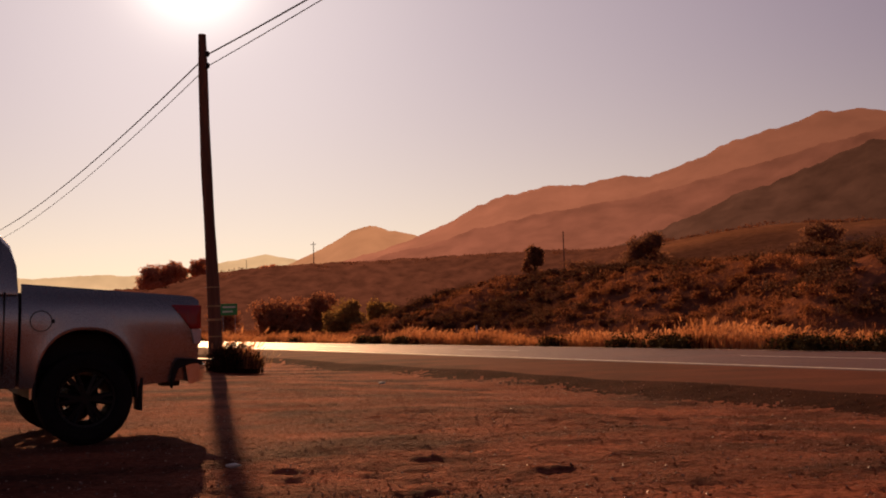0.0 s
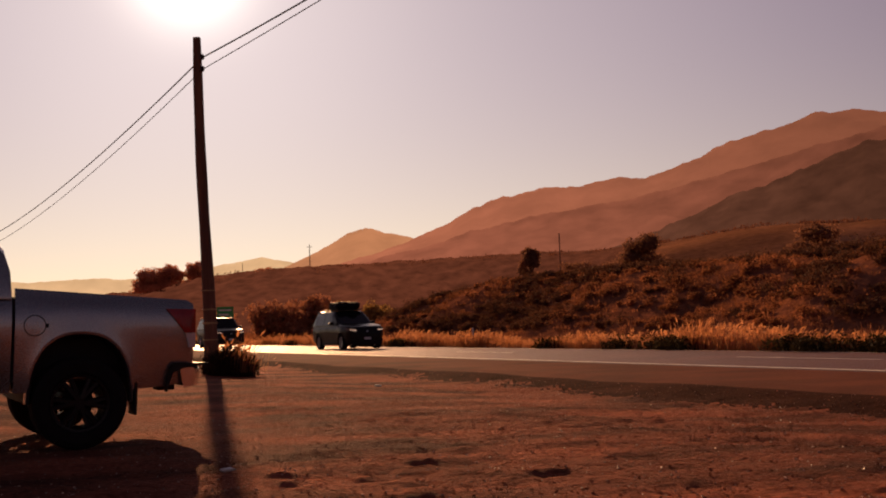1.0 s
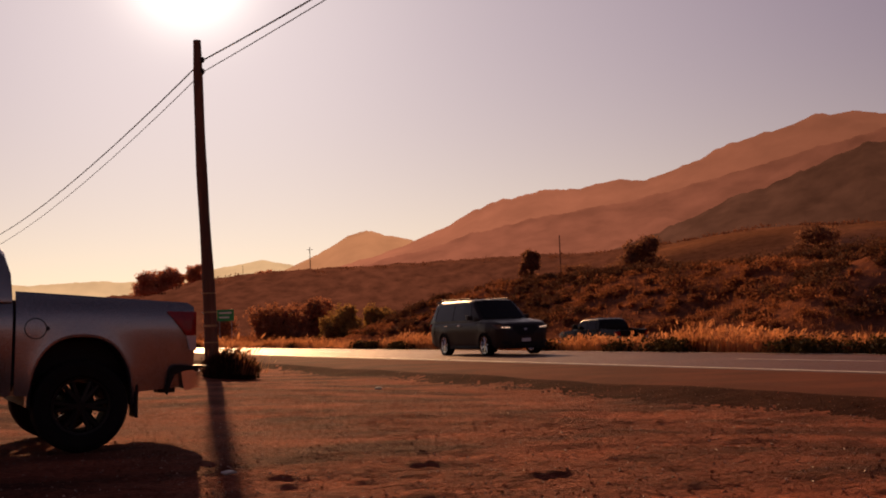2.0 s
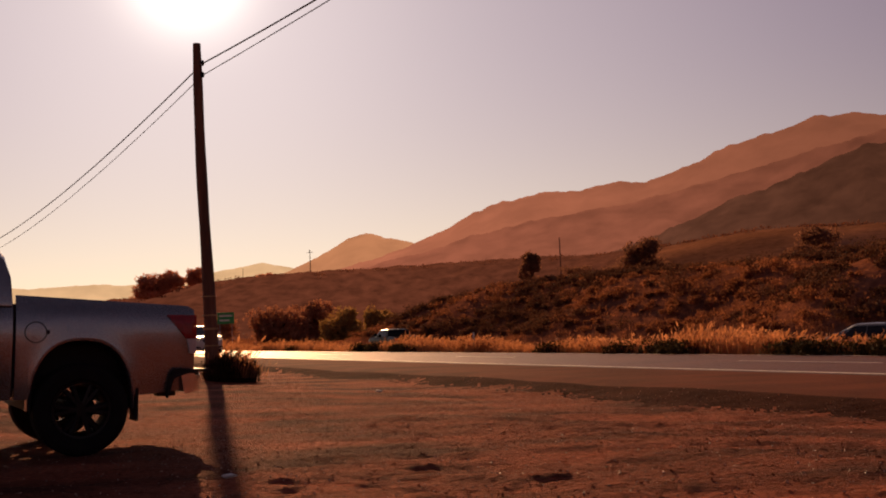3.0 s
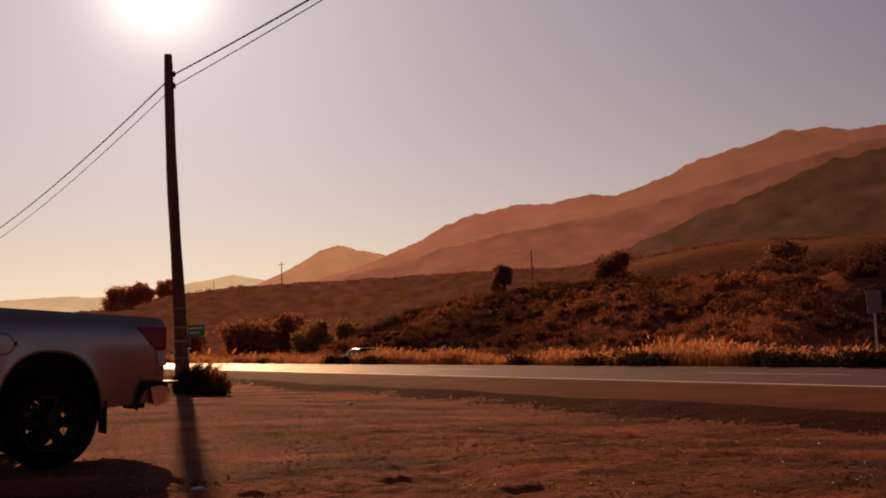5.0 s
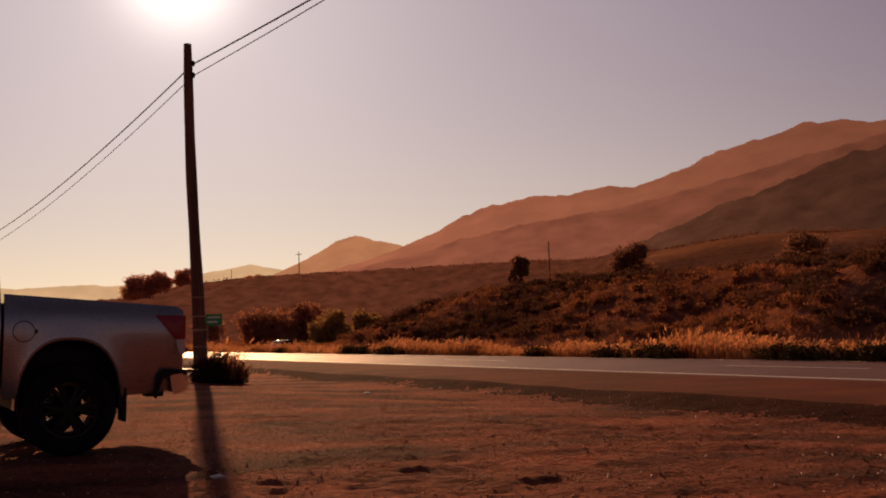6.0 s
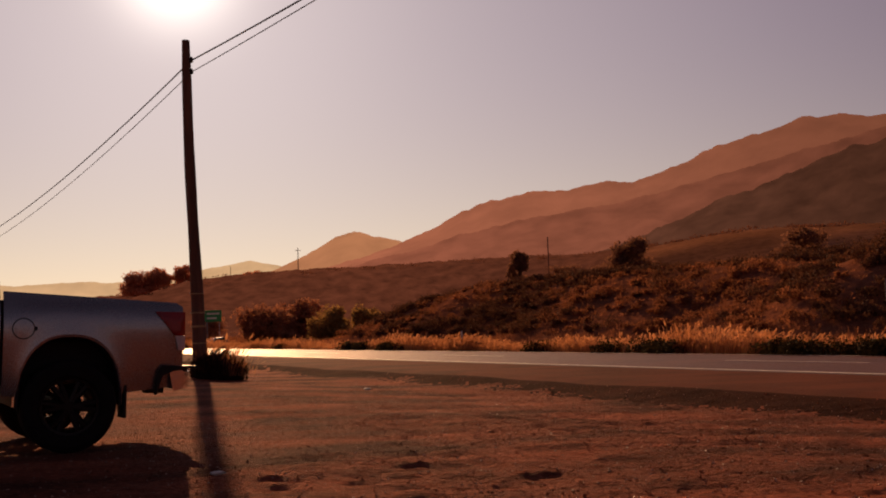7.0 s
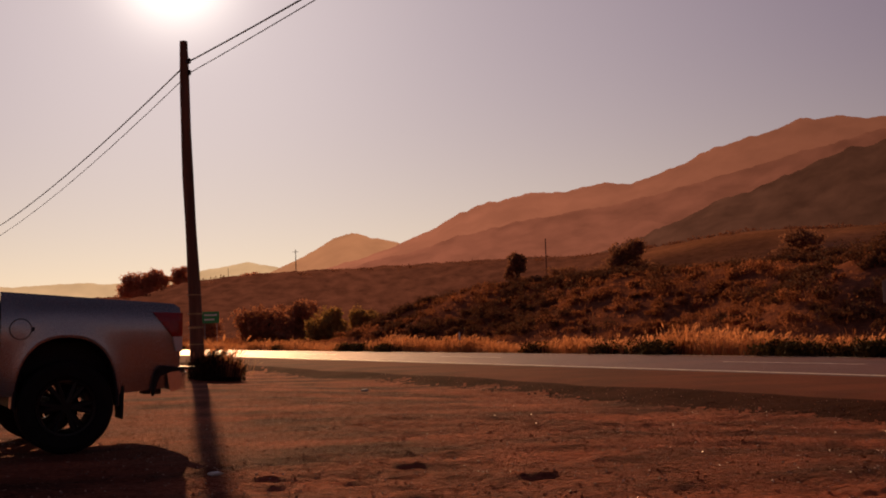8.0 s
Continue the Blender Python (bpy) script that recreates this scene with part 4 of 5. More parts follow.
def suv(label, paint, length, width, height, wheelbase, nose, hood, belt, shape, lights, rim_mat, roof_rails=True, dark_lower=True):
    """A passenger car or sport-utility, x to the front, standing on its wheels, its middle at the origin.
    shape: (tail top x, roof rear x, roof front x, windscreen foot x) as shares of the length from the middle."""
    h = length / 2
    base = tagged(new("car"), label, "car")
    r = 0.36 if height > 1.6 else 0.33
    front_axle = h - nose
    tail, rear, fore, foot = [q * length for q in shape]
    spec = dict(
        width=[(-h, width * 0.43), (-h + 0.10, width * 0.47), (-h + 0.4, width * 0.49), (-0.4, width * 0.5), (h - 0.9, width * 0.495), (h - 0.35, width * 0.46), (h - 0.1, width * 0.41), (h, width * 0.33)],
        top=[(-h, belt - 0.28), (-h + 0.06, belt - 0.06), (-h + 0.14, belt), (foot - 0.1, belt - 0.02), (foot + 0.12, hood + 0.02), (h - 0.55, hood - 0.05), (h - 0.2, hood - 0.11), (h - 0.07, hood - 0.20), (h, hood - 0.42)],
        bottom=[(-h, 0.5), (-h + 0.25, 0.36), (-h + 0.6, 0.26), (h - 0.6, 0.26), (h - 0.15, 0.24), (h, 0.34)],
        axles=(front_axle - wheelbase, front_axle), arch=r + 0.065, wheel_r=r, flare=0.018, track=width / 2 - 0.14,
        roof=[(tail, belt + 0.0), (tail + 0.06, belt + 0.12), (rear, height - 0.05), (rear + 0.25, height - 0.01), ((rear + fore) / 2, height), (fore - 0.2, height - 0.015), (fore, height - 0.05), (foot, belt + 0.0)],
        belt=[(-h, belt - 0.02), (h, belt - 0.03)], cabin_width=[(tail, width * 0.45), (tail + 0.4, width * 0.475), (foot - 0.6, width * 0.475), (foot, width * 0.44)],
        roof_width=[(-h, width * 0.36), (0, width * 0.385), (h, width * 0.36)], full=height - belt)
    part("body", lower_body(spec, -h, h), paint, base, smooth=True)
    part("cabin", cabin(spec), paint, base, smooth=True)
    span = fore - rear
    mid = rear + span * 0.56
    for side in (1, -1):
        side_window(spec, side, foot - 0.5, mid + 0.025, fore - 0.10, mid + 0.025, "side_window", base)
        side_window(spec, side, mid - 0.025, rear + span * 0.085, mid - 0.025, rear + span * 0.10, "side_window", base)
        side_window(spec, side, rear + span * 0.06, tail + 0.20, rear + span * 0.075, rear + 0.06, "side_window", base, 0.1, 0.8)
    screen(spec, foot, fore, "windscreen", base)
    screen(spec, tail, rear, "rear_window", base, (0.15, 0.9))
    under(base, spec, -h + 0.3, h - 0.35)
    for side in (1, -1):
        f = nose_panel(spec, [(side * width * 0.245, hood - 0.34), (side * width * 0.455, hood - 0.29), (side * width * 0.475, hood - 0.15), (side * width * 0.225, hood - 0.22)], "headlight", CLEAR_LENS if lights is CLEAR_LENS else LAMP_GLASS, base, 0.014, "dark headlamp housing")
        for k in range(4):
            a = width * (0.275 + 0.038 * k)
            nose_panel(spec, [(side * a, hood - 0.285 + 0.006 * k), (side * (a + 0.045), hood - 0.28 + 0.006 * k), (side * (a + 0.045), hood - 0.245 + 0.006 * k), (side * a, hood - 0.25 + 0.006 * k)], "headlight_bulb", lights, f, 0.022, "small lit lamp", 3)
        nose_panel(spec, [(side * width * 0.24, 0.36), (side * width * 0.40, 0.38), (side * width * 0.42, 0.49), (side * width * 0.27, 0.45)], "fog_lamp_recess", PLASTIC, base, 0.012, "black fog lamp recess", 5)
        front_panel(spec, -h + 0.10, side * width * 0.43 - 0.09, side * width * 0.43 + 0.09, belt - 0.32, belt - 0.06, "tail_light", RED_LENS, base, 0.05, rear=True, label="red tail light")
        mirror = part("side_mirror", box(bmesh.new(), foot - 0.52, foot - 0.36, *sorted((side * width * 0.485, side * (width * 0.5 + 0.17))), belt + 0.02, belt + 0.17, 0.03), paint, base)
        for hx in (foot - 1.35, foot - 2.35):
            part("door_handle", box(bmesh.new(), hx - 0.11, hx + 0.11, *sorted((side * width * 0.494, side * (width * 0.5 + 0.02))), belt - 0.17, belt - 0.135, 0.008), CHROME if rim_mat is CHROME else paint, base)
        if roof_rails:
            part("roof_rail", tube(bmesh.new(), (rear + 0.3, side * width * 0.36, height + 0.035), (fore - 0.35, side * width * 0.36, height + 0.03), 0.02, 0.02, 6), PLASTIC, base)
        for xd in (foot - 0.46, mid, rear + span * 0.06):
            bm = bmesh.new()
            box(bm, xd - 0.004, xd + 0.004, *sorted((side * width * 0.47, side * (width * 0.4935))), 0.76, belt - 0.17)
            part("door_seam", bm, PLASTIC, base, "dark door seam")
        for xw in spec["axles"]:
            loops = []
            for k in range(21):
                a = math.pi * k / 20
                x, z = spec["arch"] * math.cos(a), r + spec["arch"] * math.sin(a)
                y = side * side_y(spec, xw + x, z, curve_at(spec["width"], xw + x), belt)
                loops.append([(xw + x * q, y + side * o, r + (z - r) * q) for q, o in ((1.0, 0.012), (0.93, 0.008), (0.93, -0.15), (1.0, -0.15))])
            part("wheel_arch_trim", rings(bmesh.new(), loops), WHITE if paint is WHITE else PLASTIC, base)
    nose_panel(spec, [(-width * 0.12, hood - 0.52), (width * 0.12, hood - 0.52), (width * 0.215, hood - 0.32), (-width * 0.215, hood - 0.32)], "grille", PLASTIC, base, 0.014, "black pointed grille")
    nose_panel(spec, [(-width * 0.215, hood - 0.322), (width * 0.215, hood - 0.322), (width * 0.175, hood - 0.215), (-width * 0.175, hood - 0.215)], "upper_grille", PLASTIC, base, 0.014, "black upper grille")
    nose_panel(spec, [(-0.045, hood - 0.36), (0.045, hood - 0.36), (0.055, hood - 0.29), (-0.055, hood - 0.29)], "badge", STEEL, base, 0.024, "plain chrome badge", 3)
    nose_panel(spec, [(-width * 0.21, 0.30), (width * 0.21, 0.30), (width * 0.19, 0.42), (-width * 0.19, 0.42)], "lower_grille", PLASTIC, base, 0.014, "black lower grille")
    part("splitter", box(bmesh.new(), h - 0.5, h - 0.02, -width * 0.36, width * 0.36, 0.22, 0.30, 0.03), PLASTIC, base, "black lower bumper trim")
    part("spoiler", box(bmesh.new(), rear - 0.16, rear + 0.2, -width * 0.35, width * 0.35, height - 0.045, height - 0.005, 0.015), paint, base)
    part("number_plate", box(bmesh.new(), h - 0.02, h + 0.03, -0.16, 0.16, 0.445, 0.555, 0.006), SIGN_WHITE, base, "plain pale number plate")
    if dark_lower:
        for side in (1, -1):
            part("sill", box(bmesh.new(), spec["axles"][0] + r + 0.08, spec["axles"][1] - r - 0.08, *sorted((side * width * 0.44, side * (width * 0.492))), 0.225, 0.33, 0.02), PLASTIC, base, "black lower sill")
    base["radius"] = r
    return base, spec


def roof_bags(base, height):
    rng = random.Random(4)
    for k, (x, y, sx, sy, sz) in enumerate(((0.02, 0.22, 0.48, 0.34, 0.18), (-0.02, -0.3, 0.46, 0.32, 0.19), (-0.55, 0.15, 0.40, 0.42, 0.17), (-0.62, -0.3, 0.36, 0.3, 0.19), (-1.08, 0.0, 0.34, 0.46, 0.12), (-1.3, 0.28, 0.16, 0.2, 0.12))):
        bm = bmesh.new()
        bmesh.ops.create_icosphere(bm, subdivisions=3, radius=1)
        for v in bm.verts:
            c = v.co
            lump = 1 + 0.10 * noise.noise(c * 2.3 + Vector((k * 5, 0, 0))) + 0.05 * noise.noise(c * 6)
            p = Vector([math.copysign(abs(q) ** 0.62, q) for q in c]) * lump
            v.co = Vector((x + p.x * sx, y + p.y * sy, height + 0.05 + sz + p.z * sz))
        part("luggage_bag", bm, BAG, base, "black soft luggage bag strapped on the roof")
    for x in (-0.6, 0.0):
        part("luggage_strap", tube(bmesh.new(), (x, -0.62, height + 0.34), (x, 0.62, height + 0.34), 0.02, 0.02, 6), PLASTIC, base)
    part("roof_rack", box(bmesh.new(), -1.35, 0.4, -0.62, 0.62, height + 0.03, height + 0.07, 0.01), PLASTIC, base, "black roof rack")


def pickup(label, paint, r, rim_r, rim_mat, spokes=6, detailed=True):
    """A full-size crew pickup, x to the front, its rear axle at the origin, standing on its wheels."""
    base = tagged(new("pickup_truck"), label, "pickup truck")
    tail, gap, nose = -1.02, 0.575, 4.52
    rise = r - 0.40
    belt = 1.38 + rise
    rail = 1.36 + rise
    spec = dict(width=[(tail, 0.945), (tail + 0.12, 0.985), (-0.5, 1.0), (3.2, 1.0), (4.0, 0.98), (4.35, 0.9), (nose, 0.74)],
                top=[(tail, rail - 0.06), (tail + 0.05, rail - 0.025), (gap, rail + 0.06), (gap + 0.01, belt), (3.0, belt - 0.04), (3.1, belt - 0.01), (4.1, belt - 0.08), (4.42, belt - 0.18), (nose, belt - 0.4)],
                bottom=[(tail, 0.56 + rise), (-0.48, 0.51 + rise), (gap, 0.5 + rise), (3.2, 0.46 + rise), (4.1, 0.48 + rise), (nose, 0.6 + rise)],
                axles=(0.0, 3.70), arch=r + 0.05,
                flank=[(0.45 + rise, 0.915), (0.60 + rise, 0.95), (0.76 + rise, 0.978), (0.92 + rise, 0.994), (1.06 + rise, 1.0), (1.18 + rise, 0.992), (1.27 + rise, 0.972), (rail - 0.04, 0.94), (rail + 0.06, 0.90)], arch_top=1.04 + rise, wheel_r=r, flare=0.05, track=0.87,
                roof=[(gap + 0.02, belt), (gap + 0.03, belt + 0.22), (gap + 0.08, belt + 0.40), (gap + 0.17, 1.88 + rise), (gap + 0.34, 1.93 + rise), (1.6, 1.94 + rise), (2.2, 1.91 + rise), (2.4, 1.86 + rise), (3.12, belt)],
                belt=[(tail, belt - 0.02), (nose, belt - 0.02)], cabin_width=[(gap, 0.965), (gap + 0.3, 0.975), (2.6, 0.97), (3.12, 0.9)],
                roof_width=[(tail, 0.76), (1.6, 0.80), (nose, 0.76)], full=1.93 + rise - belt)
    part("bed", lower_body(spec, tail, gap - 0.012, bed=0.28), paint, base, smooth=True)
    part("cab_body", lower_body(spec, gap + 0.015, nose), paint, base, smooth=True)
    part("cab", cabin(spec), paint, base, smooth=True)
    for side in (1, -1):
        side_window(spec, side, 2.72, 1.72, 2.3, 1.72, "side_window", base)
        side_window(spec, side, 1.62, gap + 0.24, 1.62, gap + 0.34, "side_window", base)
    screen(spec, 3.12, 2.5, "windscreen", base)
    under(base, spec, tail + 0.25, nose - 0.4, 0.62 + rise)
    for xw in spec["axles"]:
        part("wheel_well_liner", box(bmesh.new(), xw - r - 0.04, xw + r + 0.04, -0.70, 0.70, 0.60, 1.02 + rise, 0.05), PLASTIC, base, "black wheel well liner")
        loops = []
        for k in range(25):
            a = math.pi * k / 24
            x, z = math.copysign(abs(math.cos(a)) ** 0.83, math.cos(a)), math.sin(a) ** 0.83
            loops.append([(xw + (r + q) * x, y, r + (1.04 + rise - r + q - 0.05) * z) for q, y in ((0.042, 0.985), (0.042, -0.985), (0.022, -0.985), (0.022, 0.985))])
        part("fender_liner", rings(bmesh.new(), loops), PLASTIC, base, "black arched fender liner")
    ws = wheels_of(base, spec, rim_r, rim_mat, spokes, True, 0.29)
    part("tailgate", box(bmesh.new(), tail - 0.035, tail + 0.03, -0.78, 0.78, 0.78 + rise, rail - 0.05, 0.02), paint, base)
    for side in (1, -1):
        # wrap-round tail light: red above, clear below
        def lens(z0, z1, reach0, reach1, name, mat, lab):
            loops = []
            for k in range(9):
                z, reach = z0 + (z1 - z0) * k / 8, reach0 + (reach1 - reach0) * k / 8
                hw = curve_at(spec["width"], tail)
                loops.append([(tail + reach, side * (side_y(spec, tail + reach, z, curve_at(spec["width"], tail + reach), rail) + 0.014), z),
                              (tail + 0.12 if reach > 0.13 else tail + reach * 0.9, side * (side_y(spec, tail + 0.12 if reach > 0.13 else tail + reach * 0.9, z, curve_at(spec["width"], tail + 0.12 if reach > 0.13 else tail + reach * 0.9), rail) + 0.018), z),
                              (tail + 0.03, side * (side_y(spec, tail + 0.03, z, curve_at(spec["width"], tail + 0.03), rail) + 0.018), z),
                              (tail - 0.022, side * (hw - 0.02), z), (tail - 0.03, side * (hw - 0.16), z),
                              (tail + 0.06, side * (hw - 0.18), z), (tail + reach, side * (hw - 0.10), z)])
            return part(name, rings(bmesh.new(), loops), mat, base, lab)
        lens(rail - 0.33, rail - 0.11, 0.09, 0.27, "tail_light", RED_LENS, "red wrap-round tail light")
        lens(rail - 0.47, rail - 0.335, 0.05, 0.085, "reversing_light", CLEAR_LENS, "clear reversing light")
        part("side_mirror", box(bmesh.new(), 2.45, 2.6, *sorted((side * 0.98, side * 1.26)), belt + 0.04, belt + 0.3, 0.04), PLASTIC, base)
        front_panel(spec, nose - 0.1, side * 0.72 - 0.16, side * 0.72 + 0.16, belt - 0.42, belt - 0.2, "headlight", CLEAR_LENS, base, 0.08)
        for hx in (1.05, 2.05):
            part("door_handle", box(bmesh.new(), hx - 0.12, hx + 0.12, *sorted((side * 0.985, side * 1.025)), belt - 0.16, belt - 0.12, 0.01), paint, base)
        # rubber mud flap and fender lip
        part("mud_flap", box(bmesh.new(), -r - 0.09, -r - 0.065, *sorted((side * 0.72, side * 0.985)), 0.29, 0.58 + rise, 0.006), PLASTIC, base, "black rubber mud flap")
        bm = bmesh.new()
        loops = []
        for k in range(25):
            a = math.pi * k / 24
            x, z = (r + 0.05) * math.copysign(abs(math.cos(a)) ** 0.83, math.cos(a)), r + (1.04 + rise - r) * math.sin(a) ** 0.83
            y = side * side_y(spec, x, z, 1.0, rail)
            loops.append([(x, y + side * 0.006, z), (x * 0.965, y + side * 0.002, r + (z - r) * 0.965), (x * 0.965, y - side * 0.16, r + (z - r) * 0.965), (x, y - side * 0.16, z)])
        part("wheel_arch_lip", rings(bm, loops), paint, base)
    # bumper: chromed shell with dark step pad, hitch below
    loops = []
    for y in np.linspace(-0.99, 0.99, 23):
        f = abs(y) / 0.99
        x = tail - 0.17 + 0.17 * f ** 4
        z0, z1 = 0.54 + rise, 0.72 + rise
        loops.append([(x + 0.10, y, z0 - 0.03), (x + 0.01, y, z0), (x, y, z0 + 0.06), (x, y, z1 - 0.03), (x + 0.03, y, z1), (x + 0.14, y, z1)])
    part("rear_bumper", rings(bmesh.new(), loops), CHROME, base, "dull chrome rear bumper", True)
    part("bumper_pad", box(bmesh.new(), tail - 0.16, tail - 0.0, -0.9, 0.9, 0.72 + rise, 0.745 + rise, 0.008), PLASTIC, base, "black bumper step pad")
    for side in (1, -1):
        loops = []
        for x, z0, z1 in ((tail - 0.02, 0.71, 0.735), (tail + 0.10, 0.70, 0.75), (tail + 0.20, 0.66, 0.755), (tail + 0.235, 0.56, 0.72), (tail + 0.255, 0.48, 0.62)):
            loops.append([(x, side * 0.90, z0 + rise), (x, side * 1.008, z0 + rise), (x, side * 1.008, z1 + rise), (x, side * 0.90, z1 + rise)])
        part("bumper_end_cap", rings(bmesh.new(), loops), PLASTIC, base, "black plastic bumper end cap")
    part("hitch", box(bmesh.new(), tail - 0.04, tail + 0.14, -0.09, 0.09, 0.46 + rise, 0.58 + rise, 0.015), PLASTIC, base)
    part("tow_bar", box(bmesh.new(), tail + 0.06, tail + 0.20, -0.34, 0.34, 0.50 + rise, 0.58 + rise, 0.02), PLASTIC, base)
    part("spare_wheel", tube(bmesh.new(), (-0.75, 0, 0.52 + rise), (-0.75, 0, 0.70 + rise), 0.36, 0.36, 24), RUBBER, base)
    # round fuel door on the flank: a groove ring, the lid and its finger notch
    cx, cz, cr = 0.40, 1.09 + rise, 0.09
    y = side_y(spec, cx, cz, 1.0, rail)
    bm = bmesh.new()
    loops = []
    for k in range(28):
        a = 2 * math.pi * k / 28
        loops.append([(cx + q * math.cos(a), side_y(spec, cx + q * math.cos(a), cz + q * math.sin(a), 1.0, rail) + o, cz + q * math.sin(a)) for q, o in ((cr - 0.004, 0.001), (cr + 0.004, 0.001), (cr + 0.004, 0.003), (cr - 0.004, 0.003))])
    loops.append(loops[0])
    part("fuel_door_seam", rings(bm, loops, True, False), PLASTIC, base, "dark seam of the round fuel door")
    part("fuel_door_notch", box(bmesh.new(), cx - cr - 0.025, cx - cr - 0.004, y - 0.01, y + 0.004, cz - 0.018, cz + 0.018), PLASTIC, base)
    # seam between cab and bed, door edge
    part("cab_gap_seal", box(bmesh.new(), gap - 0.02, gap + 0.02, -0.94, 0.94, 0.6 + rise, belt - 0.05), PLASTIC, base, "dark gap between cab and bed")
    for side in (1, -1):
        for xd in (gap + 0.13, 1.67, 2.75):
            part("door_seam", box(bmesh.new(), xd - 0.006, xd + 0.006, *sorted((side * 0.97, side * 1.004)), 0.62 + rise, belt - 0.04), PLASTIC, base, "dark door seam")
    part("grille", box(bmesh.new(), nose - 0.12, nose + 0.01, -0.52, 0.52, belt - 0.44, belt - 0.16, 0.02), CHROME, base, "chrome grille")
    part("front_bumper", box(bmesh.new(), nose - 0.2, nose + 0.05, -0.9, 0.9, 0.56 + rise, 0.78 + rise, 0.05), CHROME, base)
    return base, ws, spec


# ---------------------------------------------------------------- small things on the lot
def pebbles(name, n, seed, least, most, power, mat, label, category, clustered=False):
    rng = np.random.default_rng(seed)
    shape = np.array([(1, 0, 0), (-1, 0, 0), (0, 1, 0), (0, -1, 0), (0, 0, 0.8), (0, 0, -0.8)])
    tri = np.array([(0, 2, 4), (2, 1, 4), (1, 3, 4), (3, 0, 4), (2, 0, 5), (1, 2, 5), (3, 1, 5), (0, 3, 5)])
    d, a = 4.5 + 21 * rng.uniform(size=n) ** 1.3, np.radians(rng.uniform(-26, 27, n))
    x, y = d * np.sin(a), d * np.cos(a)
    patch_of = fractal(x * 0.5, y * 0.8, 3, 77) if clustered else 1.0
    keep = (patch_of > rng.uniform(-1.0, 0.7, n)) & ((x - ROAD_O[0]) * ROAD_N[0] + (y - ROAD_O[1]) * ROAD_N[1] < -3.6)
    x, y = x[keep], y[keep]
    n = len(x)
    r, t = least + most * rng.uniform(size=n) ** power, rng.uniform(0, 6.28, n)
    p = shape[None] * r[:, None, None] * rng.uniform(0.6, 1.3, (n, 6, 1))
    c, q = np.cos(t)[:, None], np.sin(t)[:, None]
    verts = np.stack([x[:, None] + p[..., 0] * c - p[..., 1] * q, y[:, None] + p[..., 0] * q + p[..., 1] * c, (ground_z(x, y) + r * 0.35)[:, None] + p[..., 2]], -1).reshape(-1, 3)
    faces = (tri[None] + 6 * np.arange(n)[:, None, None]).reshape(-1, 3).tolist()
    tagged(mesh_object(name, verts, faces, mat), label, category, kind="stuff")


def litter(x, y, size, seed):
    rng = np.random.default_rng(seed)
    bm = bmesh.new()
    bmesh.ops.create_icosphere(bm, subdivisions=2, radius=1)
    for v in bm.verts:
        q = 1 + 0.4 * noise.noise(v.co * 2 + Vector((seed, 0, 0)))
        v.co = Vector((v.co.x * size * q, v.co.y * size * 0.6 * q, v.co.z * size * 0.3 * q))
    ob = part("litter", bm, LITTER)
    ob.location = (x, y, on_ground(x, y) + size * 0.2)
    tagged(ob, "crumpled scrap of pale litter lying on the dirt", "litter", group="litter on the lot")


# ---------------------------------------------------------------- put together
utility_pole()
wires()
pole_bush()
road_sign(-11.45, 165, 2.5, 1.75, 1.0 + 165 * math.tan(radians(0.95)), SIGN_GREEN, "green highway guide sign on two steel posts", [(0, 0.36, 1.9, 0.26), (-0.2, -0.32, 1.5, 0.26)], (-0.9, 0.9), 11)
road_sign(23.65, 48, 0.60, 0.95, 1.85, SIGN_BACK, "small pale rectangular road sign on a steel post", [], (0.0,), -20)
delineator(17.5, 8.4, 0.95)
delineator(-7.5, 10.2, 1.1)
distant_mast(-6.95, 336, 4.44, 0.16, True)
distant_mast(6.48, 130, 4.57, 0.09, False)
distant_mast(-10.5, 336, 3.55, 0.10, False)

TRUCK_TURN, TRUCK_PITCH = 208.0, -2.0
truck, truck_wheels, truck_spec = pickup("silver full-size pickup truck parked on the dirt lot", SILVER, 0.41, 0.255, DARK_RIM)
turn = pose(0, 0, 0, 0, TRUCK_PITCH, 0)
heading = pose(0, 0, 0, 0, 0, TRUCK_TURN)
foot = heading @ turn @ Vector((0, 1.015, 0))
truck.matrix_basis = Matrix.Translation(Vector((-3.23, 9.54, -0.005)) - foot) @ heading @ turn

van, van_spec = suv("black sport-utility car with luggage bags on its roof", BLACK_PAINT, 4.95, 1.93, 1.80, 2.95, 0.95, 1.14, 1.12, (-0.485, -0.41, 0.045, 0.215), HEADLIGHT, RIM)
roof_bags(van, 1.80)
van_wheels = wheels_of(van, van_spec, 0.235, RIM, 7, False)
wagon, wagon_spec = suv("large dark brown sport-utility car with chrome trim", WAGON_PAINT, 5.2, 2.04, 1.89, 2.95, 1.0, 1.17, 1.17, (-0.49, -0.44, 0.10, 0.235), HEADLIGHT, CHROME)
wagon_wheels = wheels_of(wagon, wagon_spec, 0.27, CHROME, 7, False, 0.28)
white_car, white_spec = suv("white crossover car with a black pointed grille", WHITE, 4.98, 1.96, 1.72, 2.82, 0.95, 1.13, 1.15, (-0.48, -0.375, 0.035, 0.225), HEADLIGHT, RIM)
white_wheels = wheels_of(white_car, white_spec, 0.25, RIM, 5, True)
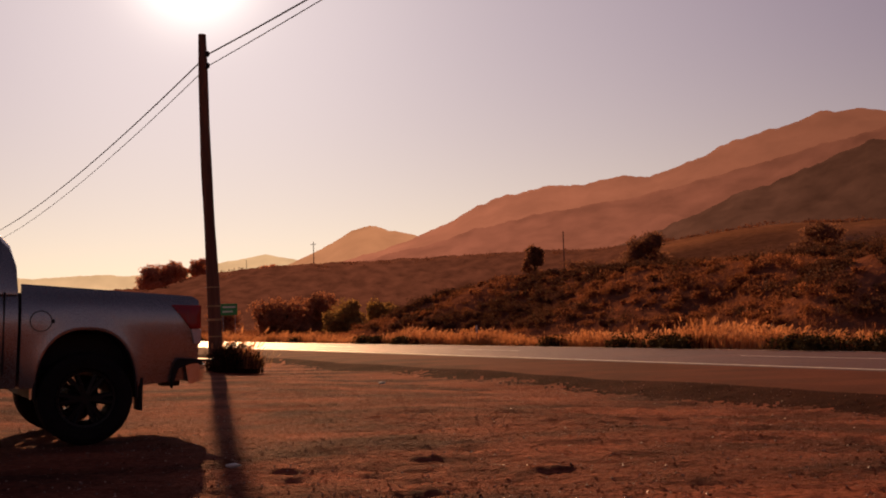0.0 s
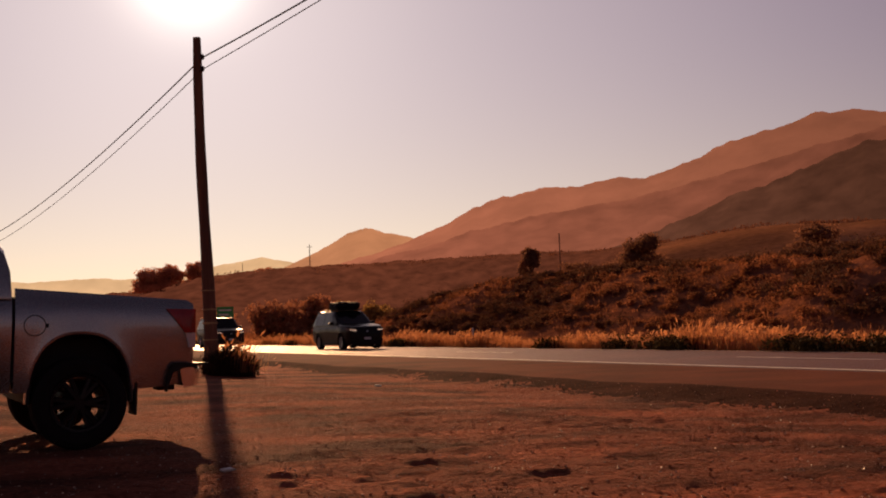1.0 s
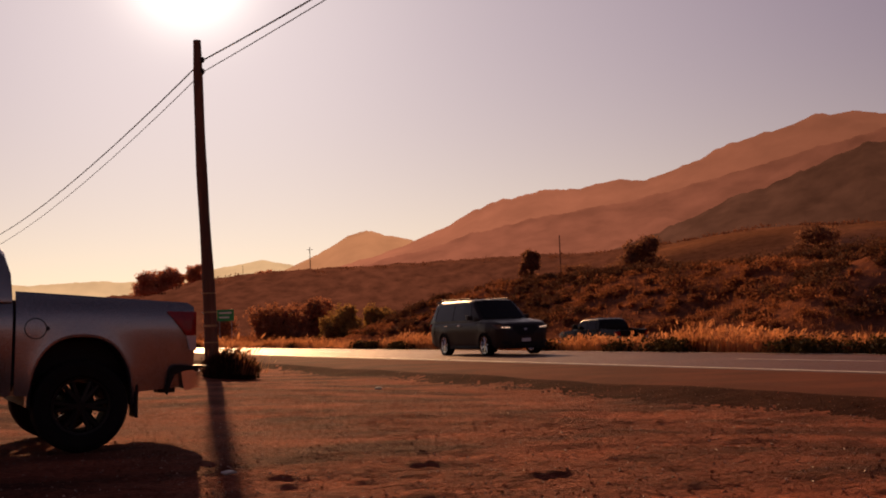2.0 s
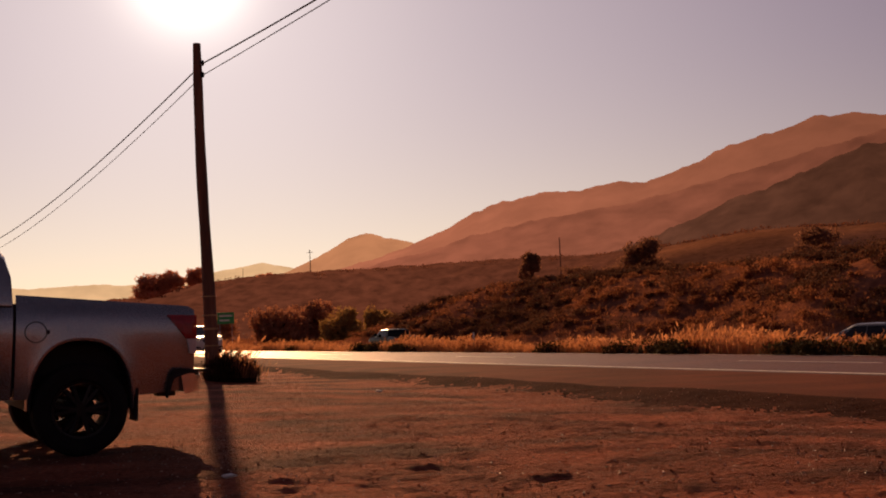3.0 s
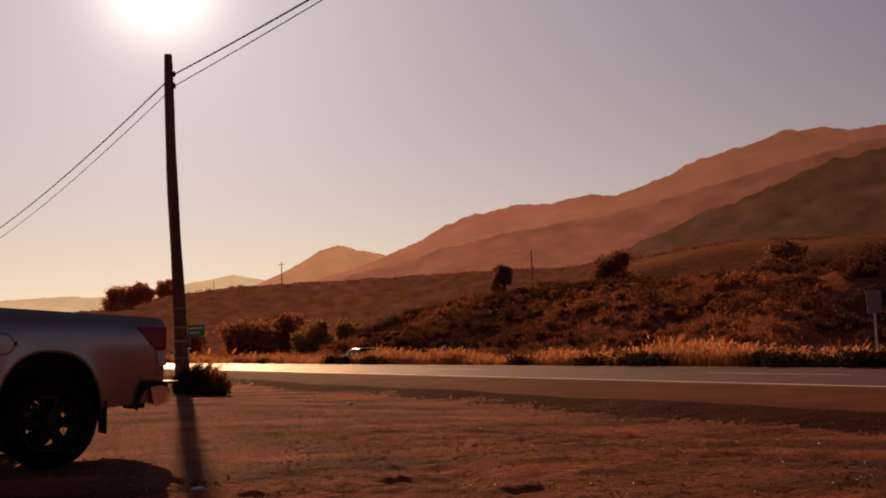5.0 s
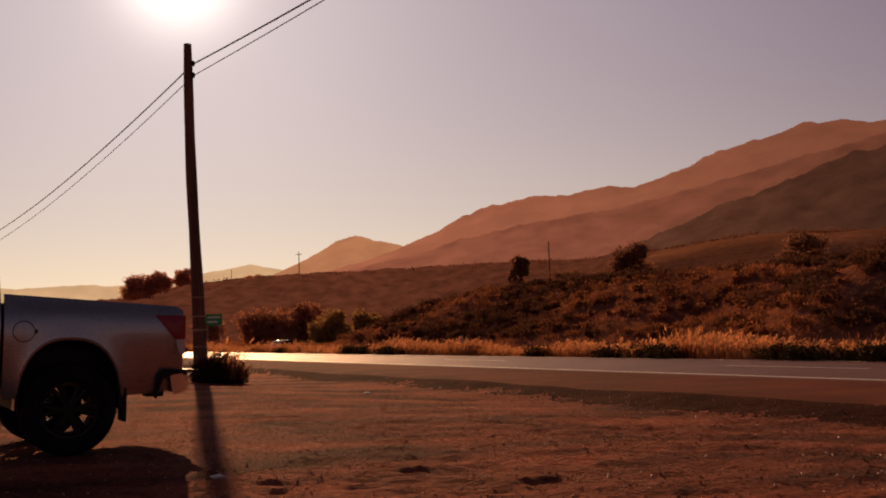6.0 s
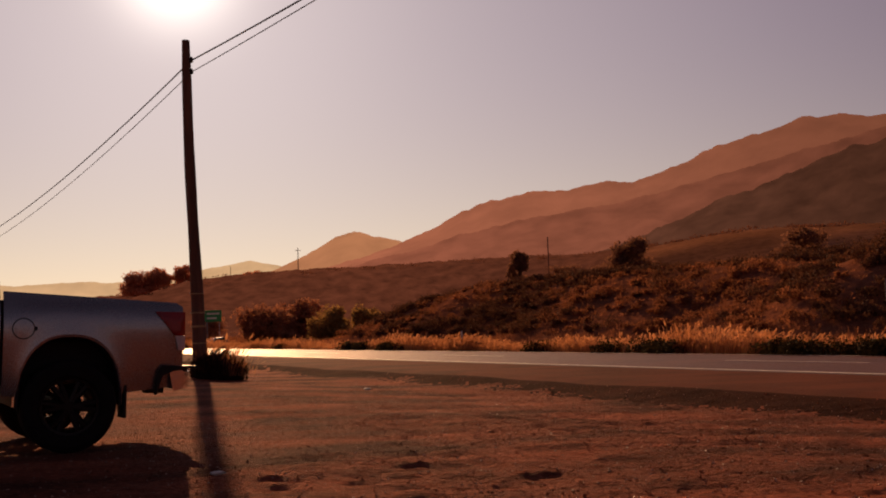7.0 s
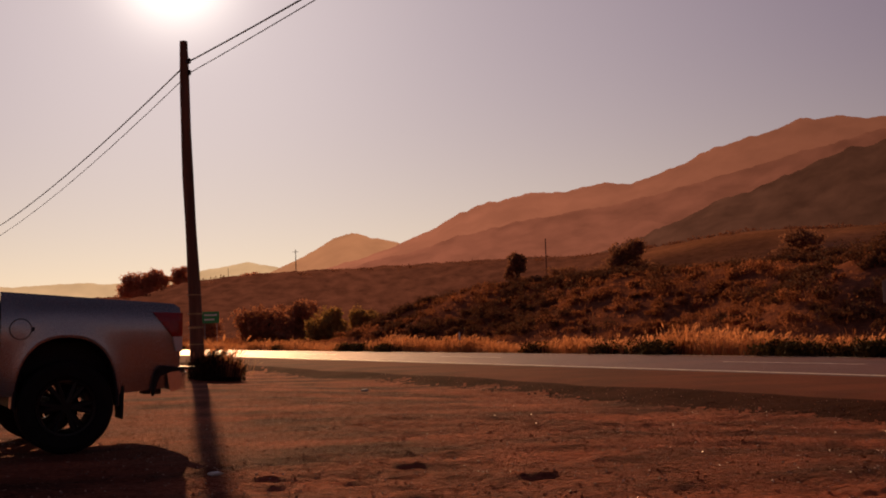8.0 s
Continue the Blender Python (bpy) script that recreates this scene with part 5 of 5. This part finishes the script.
dark_pickup, dark_wheels, dark_spec = pickup("dark pickup truck driving on the lower carriageway", BLACK_PAINT, 0.40, 0.23, RIM)
far_car, far_spec = suv("dark grey car driving on the lower carriageway", GREY_PAINT, 4.5, 1.80, 1.45, 2.65, 0.9, 0.94, 0.93, (-0.47, -0.36, 0.02, 0.24), CLEAR_LENS, RIM, False)
far_wheels = wheels_of(far_car, far_spec, 0.22, RIM, 5, True)

median_grass()
bank_brush()
trees()
pebbles("pebbles", 15000, 2, 0.003, 0.009, 5, PEBBLE, "small reddish pebbles scattered over the dirt lot", "pebbles")
pebbles("dirt_clods", 24000, 8, 0.003, 0.011, 3, DIRT, "loose reddish clods lying on the dirt lot", "clods", True)
litter(-1.56, 7.76, 0.06, 1)
litter(-1.19, 19.5, 0.07, 2)
litter(5.12, 32.5, 0.07, 3)
litter(3.9, 29.8, 0.06, 4)


# ---------------------------------------------------------------- what moves
def drive(car, wheels, key_rows, l, way, shift=0.0):
    """Drive along the road: rows of (seconds, s of the car's middle); way -1 comes nearer, +1 goes away."""
    turn_z = math.degrees(math.atan2(ROAD_D[1] * way, ROAD_D[0] * way))
    rows = []
    for t, s in key_rows:
        x, y = place(s - way * shift, l)
        slope = math.degrees(math.atan(float(lift(s + 1) - lift(s - 1)) / 2)) * way
        rows.append((t, pose(x, y, float(road_z(s, l)), 0, -slope, turn_z)))
    walk(car, rows)
    for w in wheels:
        side = w.location.copy()
        walk(w, [(0.1 * k, pose(side.x, side.y, side.z, 0, 77.0 * k, 0)) for k in range(81)])


def steady(s0, v):
    return [(0.25 * k, s0 + v * 0.25 * k) for k in range(33)]


def motions():
    drive(van, van_wheels, steady(58.85, -35.9), 4.6, -1)
    drive(wagon, wagon_wheels, steady(79.95, -35.9), 4.0, -1)
    drive(white_car, white_wheels, steady(156.2, -38.2), 2.0, -1)
    drive(dark_pickup, dark_wheels, steady(-32.6, 27.6), 18.8, 1, 1.65)
    drive(far_car, far_wheels, steady(-64.2, 23.1), 18.8, 1)


motions()
